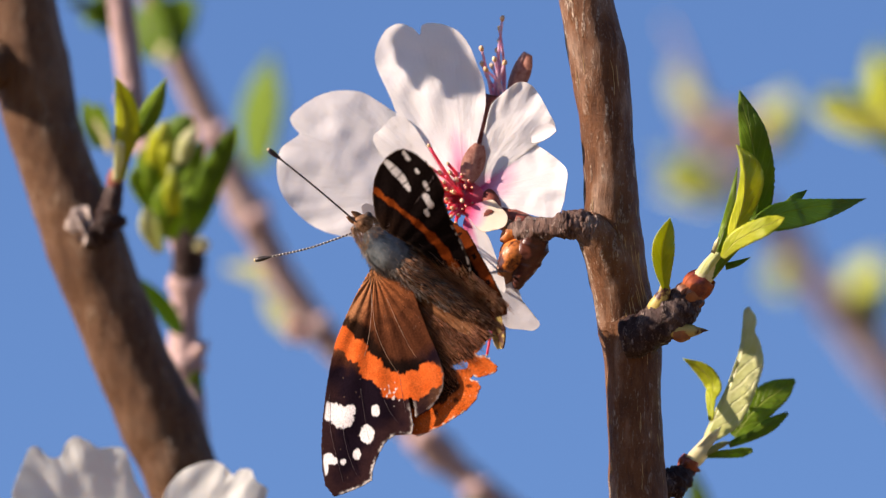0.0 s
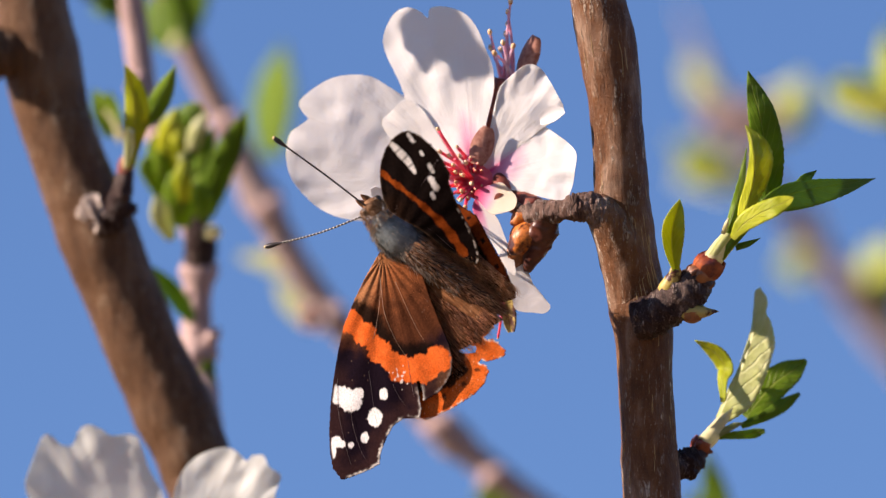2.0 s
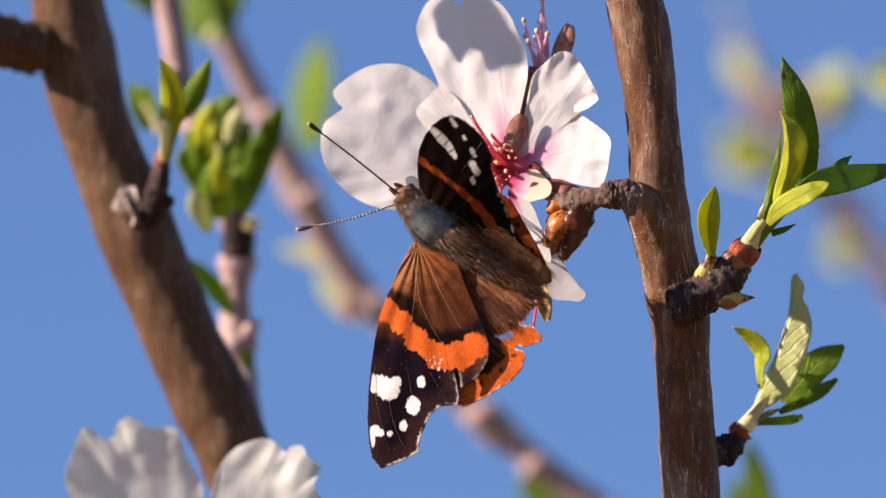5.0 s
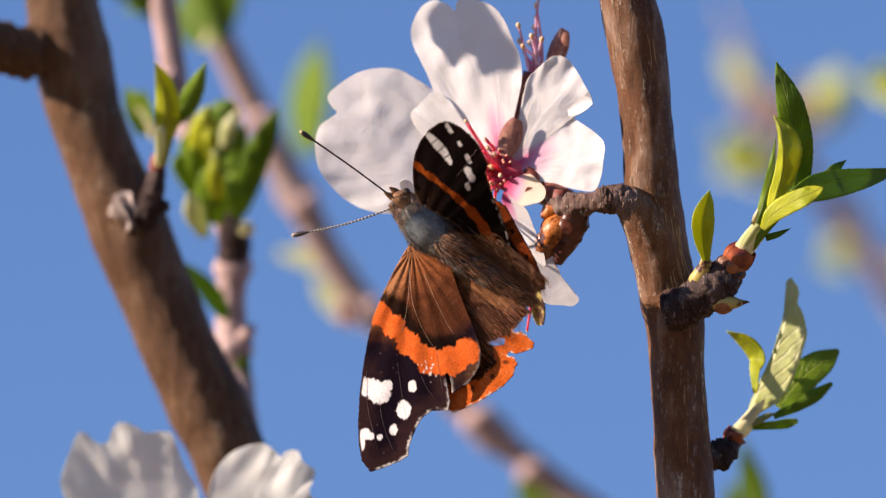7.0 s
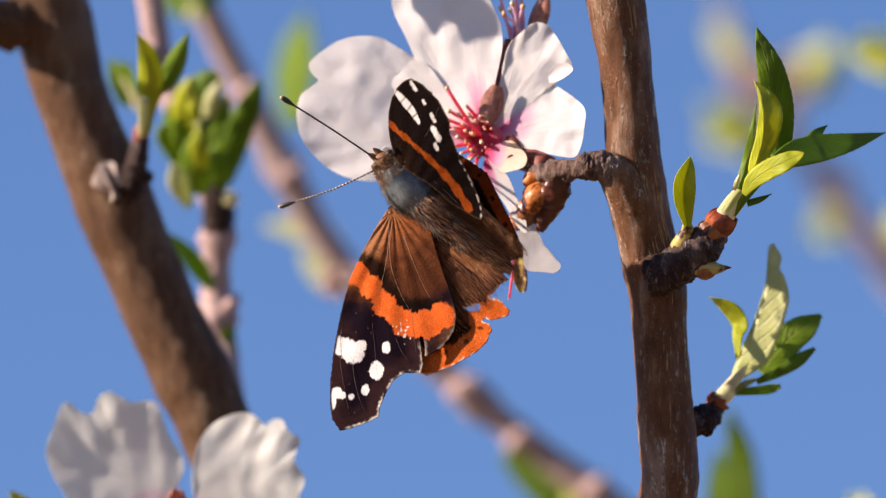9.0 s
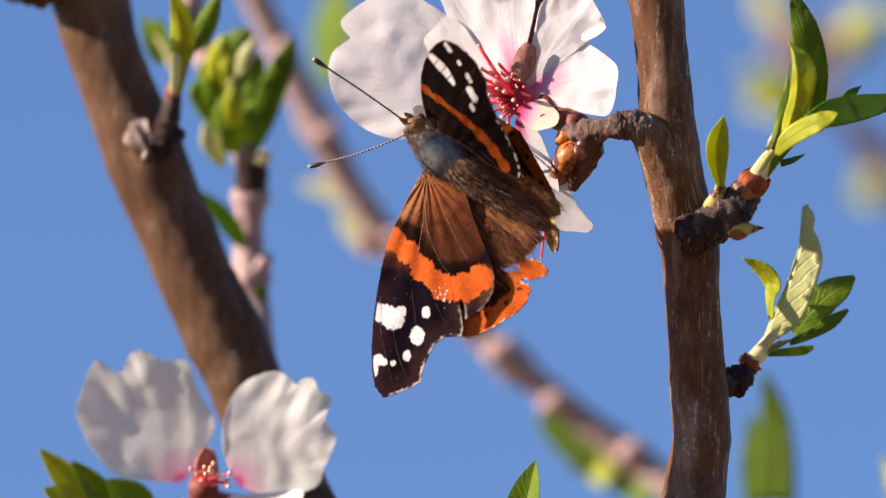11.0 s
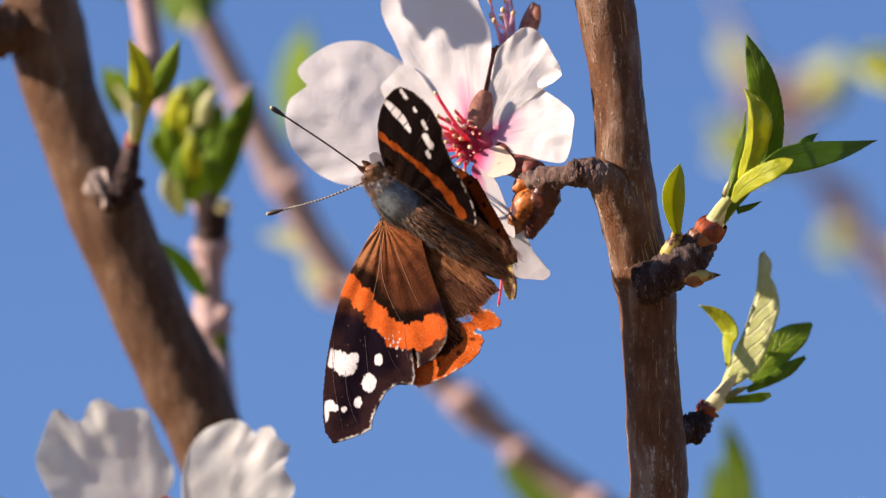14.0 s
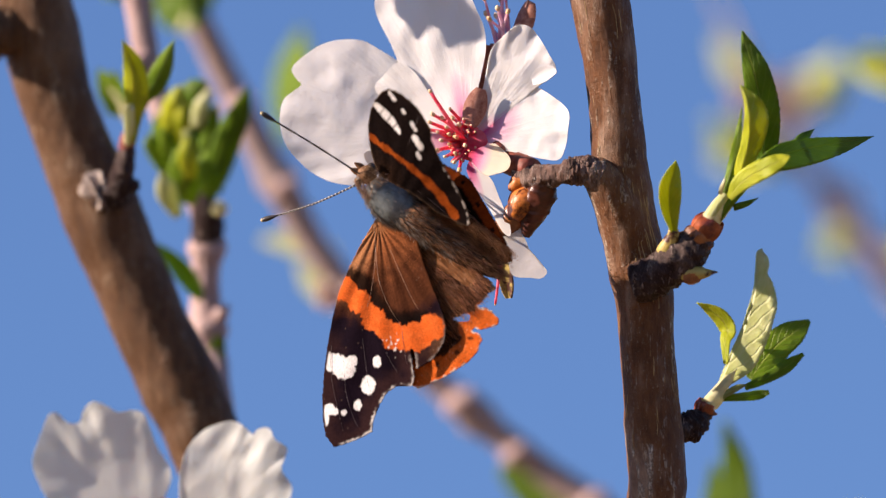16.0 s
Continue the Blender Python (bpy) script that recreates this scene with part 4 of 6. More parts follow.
# ---- blossoms ----
def blossoms():
    g = "almond blossoms"
    rng = random.Random(3)
    t = thing("almond_blossom", "open white almond blossom with a pink heart", "blossom", g, (11.23, 2.00, 3.15))
    fl = t
    limb("receptacle", [(11.63, 3.00, 3.00, 1.54), (8.96, 7.00, 4.09, 1.85), (6.04, 11.00, 6.27, 2.01), (3.72, 11.00, 7.43, 1.70)], CALYX, t, "red-brown flower cup", sides=16, steps=6, lump=0.1)
    # petals
    petal("petal", (2.93, 7.30, 7.64), ((0.46, 10.85), (-3.00, 13.16), (-5.54, 16.62), (-7.23, 20.85), (-9.00, 24.70), (-9.23, 27.16), (-7.85, 29.93), (-6.00, 30.86), (-4.16, 30.24), (-3.15, 29.32), (-2.77, 30.70), (-0.69, 30.86), (1.85, 29.93), (3.54, 27.93), (4.69, 25.08), (5.69, 22.39), (5.70, 18.80), (4.50, 15.10), (3.70, 12.30)), t, PETAL,
          "white petal, pink at its base", facing=(-0.32, -0.94, 0.08), cup=0.2, ripple=1.0, seed=1.3, rings=34, fine=5)
    petal("petal", (1.70, 9.40, 7.19), ((-1.86, 12.45), (-4.17, 16.70), (-6.49, 18.63), (-8.81, 20.18), (-11.13, 21.49), (-14.22, 21.72), (-16.93, 21.10), (-19.64, 19.40), (-20.95, 18.01), (-20.41, 16.62), (-19.71, 15.77), (-20.80, 14.92), (-22.26, 13.68), (-22.81, 10.90), (-22.19, 7.81), (-20.41, 5.33), (-18.09, 3.32), (-15.00, 2.01), (-11.13, 1.78), (-6.49, 3.17)), t, PETAL_PALE,
          facing=(-0.15, -0.98, 0.05), cup=0.05, ripple=0.7, ruffle=0.18, seed=4.1, rings=34, fine=5)
    petal("petal", (1.24, 7.70, 8.19), ((-2.62, 14.72), (-4.31, 17.18), (-6.47, 18.26), (-8.32, 16.57), (-9.55, 15.26), (-8.94, 13.64), (-7.24, 11.63), (-4.16, 8.94)), t, PETAL_PALE, facing=(-0.28, -0.95, 0.1), cup=0.1, ripple=0.5, ruffle=0.2, seed=6.0)
    petal("petal", (3.70, 7.90, 7.33), ((4.90, 11.30), (5.75, 15.00), (6.45, 19.33), (8.39, 21.48), (10.32, 22.79), (12.01, 22.41), (13.32, 20.71), (14.48, 18.56), (15.32, 16.71), (14.32, 15.48), (12.60, 15.10), (12.30, 14.45), (13.24, 13.95), (15.86, 12.01), (16.94, 10.47), (16.71, 8.16), (16.40, 6.24), (15.48, 4.31), (13.55, 4.31), (10.47, 5.16), (7.39, 5.93), (5.08, 6.54)), t, PETAL_CREASED,
          facing=(-0.28, -0.95, 0.08), cup=0.2, ripple=0.5, size=0.20, ruffle=0.45, seed=8.2, rings=38, fine=6, crease=(9.3, 7.0, 0.10, 0.08))
    # the folded lip beside its notch
    blade("petal_lip", (12.10, 3.70, 14.90), (15.40, 2.90, 16.30), 2.7, PETAL_LIP, t, "white lip curled over", shape=blunt, facing=(-0.75, -0.60, 0.25), cup=0.5, ripple=0.3, nu=11, nv=12)
    blade("petal", (3.09, 6.20, 5.33), (8.70, 3.00, 3.77), 4.5, PETAL_RED, t, "small petal streaked red and yellow", shape=broad, facing=(-0.20, -0.95, 0.1), cup=0.3, ripple=0.5, nu=15, nv=14, seed=2.0)
    petal("petal", (3.20, 6.00, 4.72), ((4.46, 3.54), (6.10, 1.82), (7.08, -0.69), (8.26, -3.77), (8.49, -5.90), (7.39, -5.33), (5.71, -2.23), (3.71, 0.85), (2.73, 3.16)), t, PETAL_NARROW, facing=(-0.25, -0.95, 0.1), cup=0.2, ripple=0.5, seed=5.0)
    blade("petal", spot(664, 388, 3), spot(644, 361, 2), 1.9, PETAL_LIP, t, "turned-up petal edge", shape=blunt, facing=(-0.4, -0.9, 0.1), nu=7, nv=8)
    # sepals
    blade("sepal", (3.29, 6.40, 9.19), (5.00, 6.20, 14.28), 3.1, SEPAL, t, "downy red-brown sepal", shape=blunt, facing=(0.0, -1.0, -0.15), cup=-0.3, nu=9, nv=12, thick=0.15)
    blade("sepal", (4.72, 11.00, 10.91), (6.50, 10.00, 20.19), 3.69, CALYX, t, shape=blunt, facing=(-0.3, -0.9, 0), cup=0.3, nu=9, nv=10, thick=0.3)
    # stamens
    c = (3.01, 9.00, 7.03)
    tips = ((-1.92, 4.50, 14.09), (0.69, 5.00, 11.63), (-1.08, 4.50, 8.54), (0.15, 5.00, 9.16), (1.00, 5.50, 10.40), (2.60, 4.00, 6.60), (1.10, 4.40, 4.40), (-0.62, 5.00, 7.39), (-1.23, 5.00, 6.08), (1.85, 5.50, 9.47),
            (0.46, 5.00, 6.85), (1.46, 4.50, 7.77), (-0.15, 4.50, 5.16), (-2.10, 5.00, 9.90), (-0.46, 5.50, 10.48), (1.23, 4.50, 5.62), (0.46, 5.50, 8.17), (1.69, 5.00, 3.31), (-1.70, 5.20, 11.00), (-2.30, 5.20, 8.90))
    part("disc", bead(Vector((3.09, 8.40, 7.03)) - base_of(t), (2.9, 2.5, 1.0), (-0.4, -0.9, 0.1), 16, 0.2), FILAMENT, t, "deep pink heart")
    for p in tips:
        stamen(Vector(c) + Vector((rng.uniform(-1, 1), 0, rng.uniform(-1, 1))), (p[0], p[1] + 1.3, p[2]), t, FILAMENT, 0.5, rng.uniform(0.30, 0.46), 0.27)
    for i in range(40):
        a = rng.uniform(0.9, 5.6)
        q = Vector(c) + Vector((rng.uniform(1.0, 3.4) * math.cos(a) - 0.6, rng.uniform(-2.9, -1.4), rng.uniform(1.0, 3.2) * math.sin(a)))
        stamen(Vector(c) + Vector((0.9 * math.cos(a), 0, 0.9 * math.sin(a))), q, t, FILAMENT, 0.3, rng.uniform(0.16, 0.28), 0.28)
    limb("pistil", [(*c, 0.3), (1.70, 4.00, 8.40, 0.27), (0.38, 2.00, 9.93, 0.23)], FILAMENT, t, "deep pink pistil", sides=8, steps=5)
    # the blossom behind, seen from its side
    t = thing("almond_blossom", "faded almond blossom that kept only its pink stamens", "blossom", g, (7.44, 12.00, 14.02))
    limb("calyx_tube", [(6.82, 12.00, 4.34, 1.24), (6.53, 18.00, 10.97, 1.56), (6.84, 18.00, 16.41, 2.02), (7.78, 18.00, 20.92, 2.02)], CALYX, t, "dark red calyx tube", sides=16, steps=6, lump=0.06)
    blade("sepal", (9.40, 17.00, 21.45), (11.65, 16.00, 26.79), 2.77, SEPAL, t, "downy red-brown sepal", shape=blunt, facing=(-0.5, -0.85, 0.1), cup=-0.4, nu=9, nv=12, thick=0.5)
    for p in ((8.15, 15.00, 31.59), (7.77, 16.00, 30.21), (5.28, 15.00, 27.48), (7.06, 14.00, 25.98), (7.46, 17.00, 27.28), (5.89, 14.00, 24.59), (7.78, 18.00, 28.62), (5.37, 18.00, 25.43), (8.46, 15.00, 25.53), (6.77, 19.00, 25.14)):
        stamen(Vector((7.93, 17.00, 20.44)) + Vector((rng.uniform(-1.2, 1.2), 0, rng.uniform(-0.5, 1))), p, t, FILAMENT_PALE, 0.35, 0.46, 0.21)
    nudge(t, -7)
    # the knobbly spur that bears the flowers, and the buds under it
    t = thing("flower_spur", "knobbly grey spur bearing the blossoms", "spur", "", (19.67, 0.00, 2.77))
    limb("swollen_base", [(24.48, 3.60, -10.70, 3.30), (23.86, 3.00, -6.08, 3.45), (22.85, 2.20, -2.23, 3.35), (21.53, 1.20, 0.69, 2.92), (20.21, 0.40, 2.61, 2.46), (19.21, 0.00, 3.15, 2.07)], BARK, t, "smooth reddish bark swelling", sides=28, steps=9, lump=0.05, lump_size=3)
    knobbly([(20.59, 0.00, 2.38, 2.07), (19.06, 0.00, 3.15, 2.07), (17.52, 0.00, 3.23, 1.92), (15.45, 0.50, 3.00, 1.54), (13.38, 1.50, 2.69, 1.54), (11.24, 3.00, 2.54, 1.69), (9.33, 5.00, 3.16, 1.46)], t, material=SPUR_GREY, label="grey wrinkled spur bark", lump=0.24)
    # flaking bark rings on the spur
    rng = random.Random(8)
    for i in range(26):
        x, a = rng.uniform(996, 1050), rng.uniform(-2.9, 0.2)
        q = Vector(spot(x, 398 + (x - 1025) * 0.05, 0)) + Vector((0, math.sin(a) * 1.95, -math.cos(a) * 1.95))
        part("bark_flake", bead(q - base_of(t), (0.30, 0.16, rng.uniform(0.4, 0.9)), (rng.uniform(-0.3, 0.3), math.cos(a), math.sin(a)), 7, 0.4), SPUR_GREY, t)
    knobbly([(12.77, 2.00, 2.85, 1.54), (12.32, 3.00, 0.85, 2.08), (11.40, 4.00, -1.62, 1.93), (10.48, 4.00, -3.93, 1.16), (10.02, 4.00, -5.47, 0.46)], t, "dead_spur", BUD_DARK, "dark reddish bud stalk", 0.16)
    for at, radii, way in (((9.94, 4.50, 2.39), (1.9, 1.7, 2.5), (-0.75, -0.15, -0.55)), ((9.71, 4.00, -0.85), (2.3, 2.0, 3.0), (-0.6, -0.15, -0.75))):
        bud = part("bud", bead(Vector(at) - base_of(t), radii, way, 18, 0.12, 0.35), SCALE_ORANGE, t, "glossy orange-brown bud")
        scales(Vector(at) - Vector(way) * radii[2] * 0.7, way, radii[0] * 0.85, radii[2] * 1.1, 5, bud, SCALE_ORANGE, "glossy bud scale", 0.12)
    t = thing("almond_blossom", "blossom hanging below, a white petal and an olive sepal showing", "blossom", g, (9.34, 6.00, -2.24))
    low = t
    limb("calyx_tube", [(10.09, 4.00, -1.08, 1.39), (8.79, 5.00, -2.62, 1.85), (7.41, 6.00, -4.55, 1.70)], SCALE, t, "orange-brown calyx", sides=14, steps=6, lump=0.12)
    petal("petal", (7.58, 4.50, -3.01), ((9.37, -3.79), (10.37, -5.73), (11.30, -8.05), (13.16, -9.99), (12.46, -11.07), (10.91, -10.99), (8.40, -10.50), (7.90, -7.70), (7.30, -5.34)), t, PETAL_LIP, "hanging white petal", facing=(-0.10, -0.98, 0.02), cup=0.2, ripple=0.3, seed=9.0)
    blade("sepal", (7.41, 7.00, -8.80), (7.87, 7.00, -13.66), 2.00, BUD_MOTTLED, t, "mottled olive and brown sepal", shape=blunt, facing=(-0.3, -0.9, 0), cup=0.4, nu=7, nv=10, thick=0.25)
    stamen((6.78, 5.00, -9.17), (6.01, 4.00, -14.41), t, FILAMENT, 0.2, 0.2, 0.2)
    # the near blossom low beside the thick limb
    t = thing("almond_blossom", "ruffled white almond blossom in front of the thick branch", "blossom", g, spot(237, 990, 31))
    petal("petal", spot(207, 1010, 33), ((-41.54, -39.19), (-40.75, -36.07), (-42.55, -32.56), (-43.49, -29.82), (-44.27, -27.87), (-45.83, -27.48), (-47.78, -27.64), (-49.34, -26.70), (-51.14, -26.08), (-52.47, -27.09), (-53.25, -28.89), (-54.81, -28.89), (-56.37, -27.48), (-57.54, -27.87), (-58.71, -30.61), (-59.73, -33.34), (-59.88, -34.90), (-59.10, -37.24), (-57.54, -39.97), (-54.81, -43.10), (-51.29, -44.03)), t, PETAL_SHADED, "ruffled white petal", facing=(-0.03, -0.99, 0.03), cup=0.35, ripple=0.9, size=0.10, ruffle=0.22, seed=11.3, fine=5)
    petal("petal", spot(302, 1015, 29), ((-39.32, -40.65), (-39.32, -36.75), (-38.31, -33.25), (-36.36, -30.91), (-34.03, -29.75), (-31.69, -29.36), (-30.14, -30.14), (-28.97, -31.30), (-28.19, -30.52), (-26.63, -30.52), (-25.85, -32.08), (-24.30, -33.25), (-24.68, -34.81), (-25.07, -36.36), (-23.75, -38.70), (-24.30, -40.65), (-25.46, -42.98), (-26.63, -45.48), (-32.47, -46.88)), t, PETAL_SHADED, facing=(-0.11, -0.99, 0.03), cup=0.3, ripple=1.1, size=0.12, ruffle=0.25, seed=14.7, fine=5)
    blade("petal", spot(222, 1042, 27), spot(172, 1150, 17), 16.0, PETAL, t, shape=broad, facing=(-0.1, -0.6, 0.7), cup=0.2, ripple=1.2, nu=15, nv=16, seed=15.0)
    blade("petal", spot(282, 1044, 27), spot(382, 1140, 19), 16.0, PETAL, t, shape=broad, facing=(-0.1, -0.6, 0.7), cup=0.2, ripple=1.2, nu=15, nv=16, seed=16.0)
    blade("sepal", spot(250, 1015, 27), spot(254, 950, 24), 3.2, SEPAL, t, "downy red-brown sepal", shape=blunt, facing=(0, -1, 0), cup=0.4, nu=9, nv=10, thick=0.3)
    for i in range(16):
        a = rng.uniform(-0.3, 3.4)
        r = rng.uniform(14, 40)
        stamen(spot(244, 1010, 27), spot(258 + r * math.cos(a), 1010 - r * math.sin(a), rng.uniform(10, 18)), t, FILAMENT, 0.5, 0.45, 0.2)
    limb("flower_stalk", [(*spot(244, 1010, 28), 2.0), (*spot(252, 1045, 33), 2.2), (*spot(312, 1055, 43), 1.8), (*spot(392, 1045, 43), 1.6)], CALYX, t, sides=12, steps=6)
    t = thing("leafy_shoot", "green leaves beside the ruffled blossom", "shoot", "leafy shoots", spot(142, 1075, 33))
    limb("stem", [(*spot(142, 1075, 33), 1.4), (*spot(222, 1070, 37), 1.5), (*spot(382, 1075, 41), 2.0)], STALK, t, sides=10, steps=5)
    for b, e, w, m in (((60, 1060), (-45, 944), 4.2, LEAF_YELLOW), ((90, 1060), (12, 966), 3.8, LEAF), ((150, 1065), (75, 1000), 5.0, LEAF), ((70, 1070), (-40, 1015), 5.0, LEAF_YELLOW)):
        blade("leaf", spot(*b, 33), spot(*e, 31), w, m, t, facing=(-0.3, -0.8, 0.4), fold=0.4, nv=18, nu=9, tooth=0.03)
    # a blossom on a side twig of the thick branch, over the view, that shades the open flower's upper petal
    t = thing("almond_blossom", "white almond blossom on a side twig above the open flower", "blossom", g, (-45.38, 4.50, 54.43))
    limb("twig", [(-60.28, 36.00, 47.51, 1.10), (-58.98, 30.00, 54.35, 0.94), (-52.70, 12.00, 57.95, 0.85), (-45.38, 4.50, 54.43, 0.70)], BARK_PINK, t, "rosy side twig", sides=12, steps=8, lump=0.08)
    blade("petal", (-45.30, 5.00, 53.90), (-44.90, 6.40, 42.00), 5.0, PETAL_PALE, t, shape=broad, facing=(-0.9, -0.1, 0.44), cup=0.2, ripple=1.0, nu=15, nv=18, seed=21.0, edge=0.15, notch=0.22, notch_w=0.3, notch_u=-0.2)
    blade("petal", (-45.50, 4.60, 54.25), (-46.54, 9.60, 59.83), 7.0, PETAL_PALE, t, shape=broad, facing=(-0.6, -0.4, -0.5), cup=0.3, ripple=1.0, nu=13, nv=14, seed=23.0)
    blade("petal", (-45.31, 4.20, 54.57), (-43.96, -1.80, 59.77), 7.0, PETAL_PALE, t, shape=broad, facing=(-0.6, 0.5, -0.4), cup=0.3, ripple=1.0, nu=13, nv=14, seed=24.0)
    t = thing("leafy_shoot", "single green leaf rising from below", "shoot", "leafy shoots", spot(800, 1130, 12))
    blade("leaf", spot(800, 1130, 12), spot(838, 985, 10), 5.0, LEAF, t, facing=(-0.3, -0.8, 0.3), fold=0.4, nv=18, nu=9)
    limb("stem", [(*spot(800, 1120, 12), 0.7), (*spot(860, 1230, 6), 0.9), (*spot(1112, 1330, -8), 1.2)], STALK, t, sides=8, steps=5)
    return fl, low


flower, hanging = blossoms()


# ---- the butterfly ----
def inside(poly, x, y):
    hit = False
    j = len(poly) - 1
    for i in range(len(poly)):
        (xi, yi), (xj, yj) = poly[i], poly[j]
        if (yi > y) != (yj > y) and x < (xj - xi) * (y - yi) / (yj - yi) + xi:
            hit = not hit
        j = i
    return hit


def near_line(line, x, y):
    """Distance to a polyline and the share along it."""
    best, at, n = 1e9, 0.0, len(line) - 1
    for i in range(n):
        (ax, ay), (bx, by) = line[i], line[i + 1]
        dx, dy = bx - ax, by - ay
        s = max(0.0, min(1.0, ((x - ax) * dx + (y - ay) * dy) / (dx * dx + dy * dy)))
        d = math.hypot(x - ax - s * dx, y - ay - s * dy)
        if d < best:
            best, at = d, (i + s) / n
    return best, at


def soft(a, b, x):
    s = max(0.0, min(1.0, (x - a) / (b - a)))
    return s * s * (3 - 2 * s)


def blend(a, b, s):
    return tuple(p + (q - p) * s for p, q in zip(a, b))


def wing_mat():
    """Scaled wing membrane: pigment from the wing's own pattern, fine scale grain, a weak silky gloss."""
    k = Mat("wing_scales")
    at = k.n("VertexColor")
    at.layer_name = "pigment"
    grain = k.noise(4200, detail=3, rough=0.7)
    streak = k.noise(500, detail=4, rough=0.6)
    col = k.mix(k.ramp(grain, [(0.35, (0.60, 0.60, 0.60)), (0.7, (1, 1, 1))]), (0, 0, 0), at.outputs[0])
    k.bump(k.math("ADD", grain, k.math("MULTIPLY", streak, 0.7)), 0.25, 0.0002)
    k.b.inputs["IOR"].default_value = 1.12
    return k.done(col, 0.75, 0.04, spec=0.05)


WING = wing_mat()
VEIN = plain("wing_vein", (0.13, 0.070, 0.040), (0.40, 0.26, 0.17), 900, 0.5)
VEIN_DIM = plain("wing_vein_dark", (0.035, 0.024, 0.026), (0.13, 0.095, 0.095), 900, 0.5)


def fur_mat(name, a, b):
    """Hair in tufts: light and dark locks along the body, each strand a little its own shade."""
    k = Mat(name)
    geo = k.n("NewGeometry")
    lock = k.noise(2600, (1, 0.12, 0.4), 4, 0.7)
    fac = k.math("ADD", k.math("MULTIPLY", lock, 0.7), k.math("MULTIPLY", geo.outputs["Random Per Island"], 0.3))
    col = k.ramp(fac, [(0.34, a), (0.48, blend(a, b, 0.35)), (0.64, b)])
    return k.done(col, 0.5, 0.42, spec=0.2)


FUR_BROWN = plain("body_fur_brown", (0.085, 0.036, 0.015), (0.26, 0.13, 0.06), 1200, 0.7, spec=0.25)
HAIR_BROWN = fur_mat("brown_hair", (0.16, 0.052, 0.022), (0.66, 0.285, 0.135))
HAIR_TAN = fur_mat("tan_collar_hair", (0.12, 0.060, 0.030), (0.52, 0.34, 0.21))
HAIR_GOLD = fur_mat("golden_brown_hair", (0.26, 0.105, 0.050), (0.74, 0.40, 0.21))
HAIR_GREY = fur_mat("grey_hair", (0.05, 0.045, 0.042), (0.46, 0.40, 0.34))
# abdomen brown kept dark: the raised wings' shade is painted into it
FUR_SHADED = plain("abdomen_fur", (0.022, 0.011, 0.007), (0.15, 0.075, 0.038), 2400, 0.6, spec=0.2, stretch=(1, 0.10, 0.5), bump=0.9, spread=0.16)
THORAX = plain("thorax_slate", (0.038, 0.050, 0.054), (0.185, 0.220, 0.230), 500, 0.40, spec=0.5)
CHITIN = plain("dark_chitin", (0.012, 0.010, 0.009), (0.05, 0.04, 0.035), 1500, 0.4, spec=0.5)
BANDED = plain("antenna_pale_ring", (0.45, 0.42, 0.38), (0.75, 0.72, 0.66), 1500, 0.5)
CREAM = plain("antenna_tip", (0.55, 0.42, 0.18), (0.75, 0.62, 0.32), 1500, 0.5)

# forewing in its own plane: x outward from the root, y forward, millimetres
COSTA = ((-3.97, 0.04), (-7.77, -0.81), (-10.86, -1.74), (-14.42, -3.09), (-17.44, -4.78), (-20.20, -6.55), (-23.53, -8.94), (-26.20, -11.15), (-28.14, -13.01), (-29.71, -15.05), (-30.03, -17.00))
TORN = ((-28.65, -17.83), (-26.53, -18.81), (-24.92, -19.32), (-23.90, -18.50), (-22.40, -17.87), (-21.45, -17.54), (-19.80, -17.18), (-18.24, -17.53), (-17.36, -18.40), (-16.69, -19.14), (-15.62, -18.48), (-14.58, -17.12), (-13.30, -15.55), (-12.93, -15.73), (-13.70, -16.95), (-14.67, -17.93),
        (-13.71, -18.31), (-12.37, -18.65), (-10.78, -18.56), (-9.29, -18.15))
INNER = ((-7.77, -17.08), (-6.41, -14.92), (-5.06, -11.83), (-3.31, -8.38), (-1.46, -5.26), (-0.48, -1.99), (-2.16, 0.33))
ROOT = (-3.84, -0.57)
BAND = ((-13.61, -2.65), (-13.40, -4.04), (-13.37, -5.83), (-13.20, -7.26), (-13.70, -8.71), (-13.62, -10.81), (-13.47, -12.71), (-12.49, -14.31), (-10.99, -15.22), (-9.34, -15.54))
INK = ((-11.90, -2.69), (-11.37, -4.02), (-11.33, -5.57), (-11.99, -6.85), (-12.20, -8.62), (-12.62, -9.90), (-11.87, -11.49), (-10.52, -12.98), (-9.27, -14.11))
SPOTS = (((-21.69, -9.25), 1.6, 1.25), ((-21.32, -10.58), 1.55, 1.5), ((-19.92, -10.76), 0.75, 0.8), ((-22.13, -8.30), 0.8, 1.2), ((-17.60, -13.32), 0.58, 0.78), ((-20.76, -14.63), 1.0, 1.22), ((-23.69, -15.41), 0.55, 0.75), ((-25.72, -14.76), 0.40, 0.42),
         ((-26.78, -13.02), 0.8, 0.8), ((-27.94, -13.35), 0.55, 1.2), ((-26.44, -13.75), 0.5, 0.5))


WORN = (-14.45, -13.48)


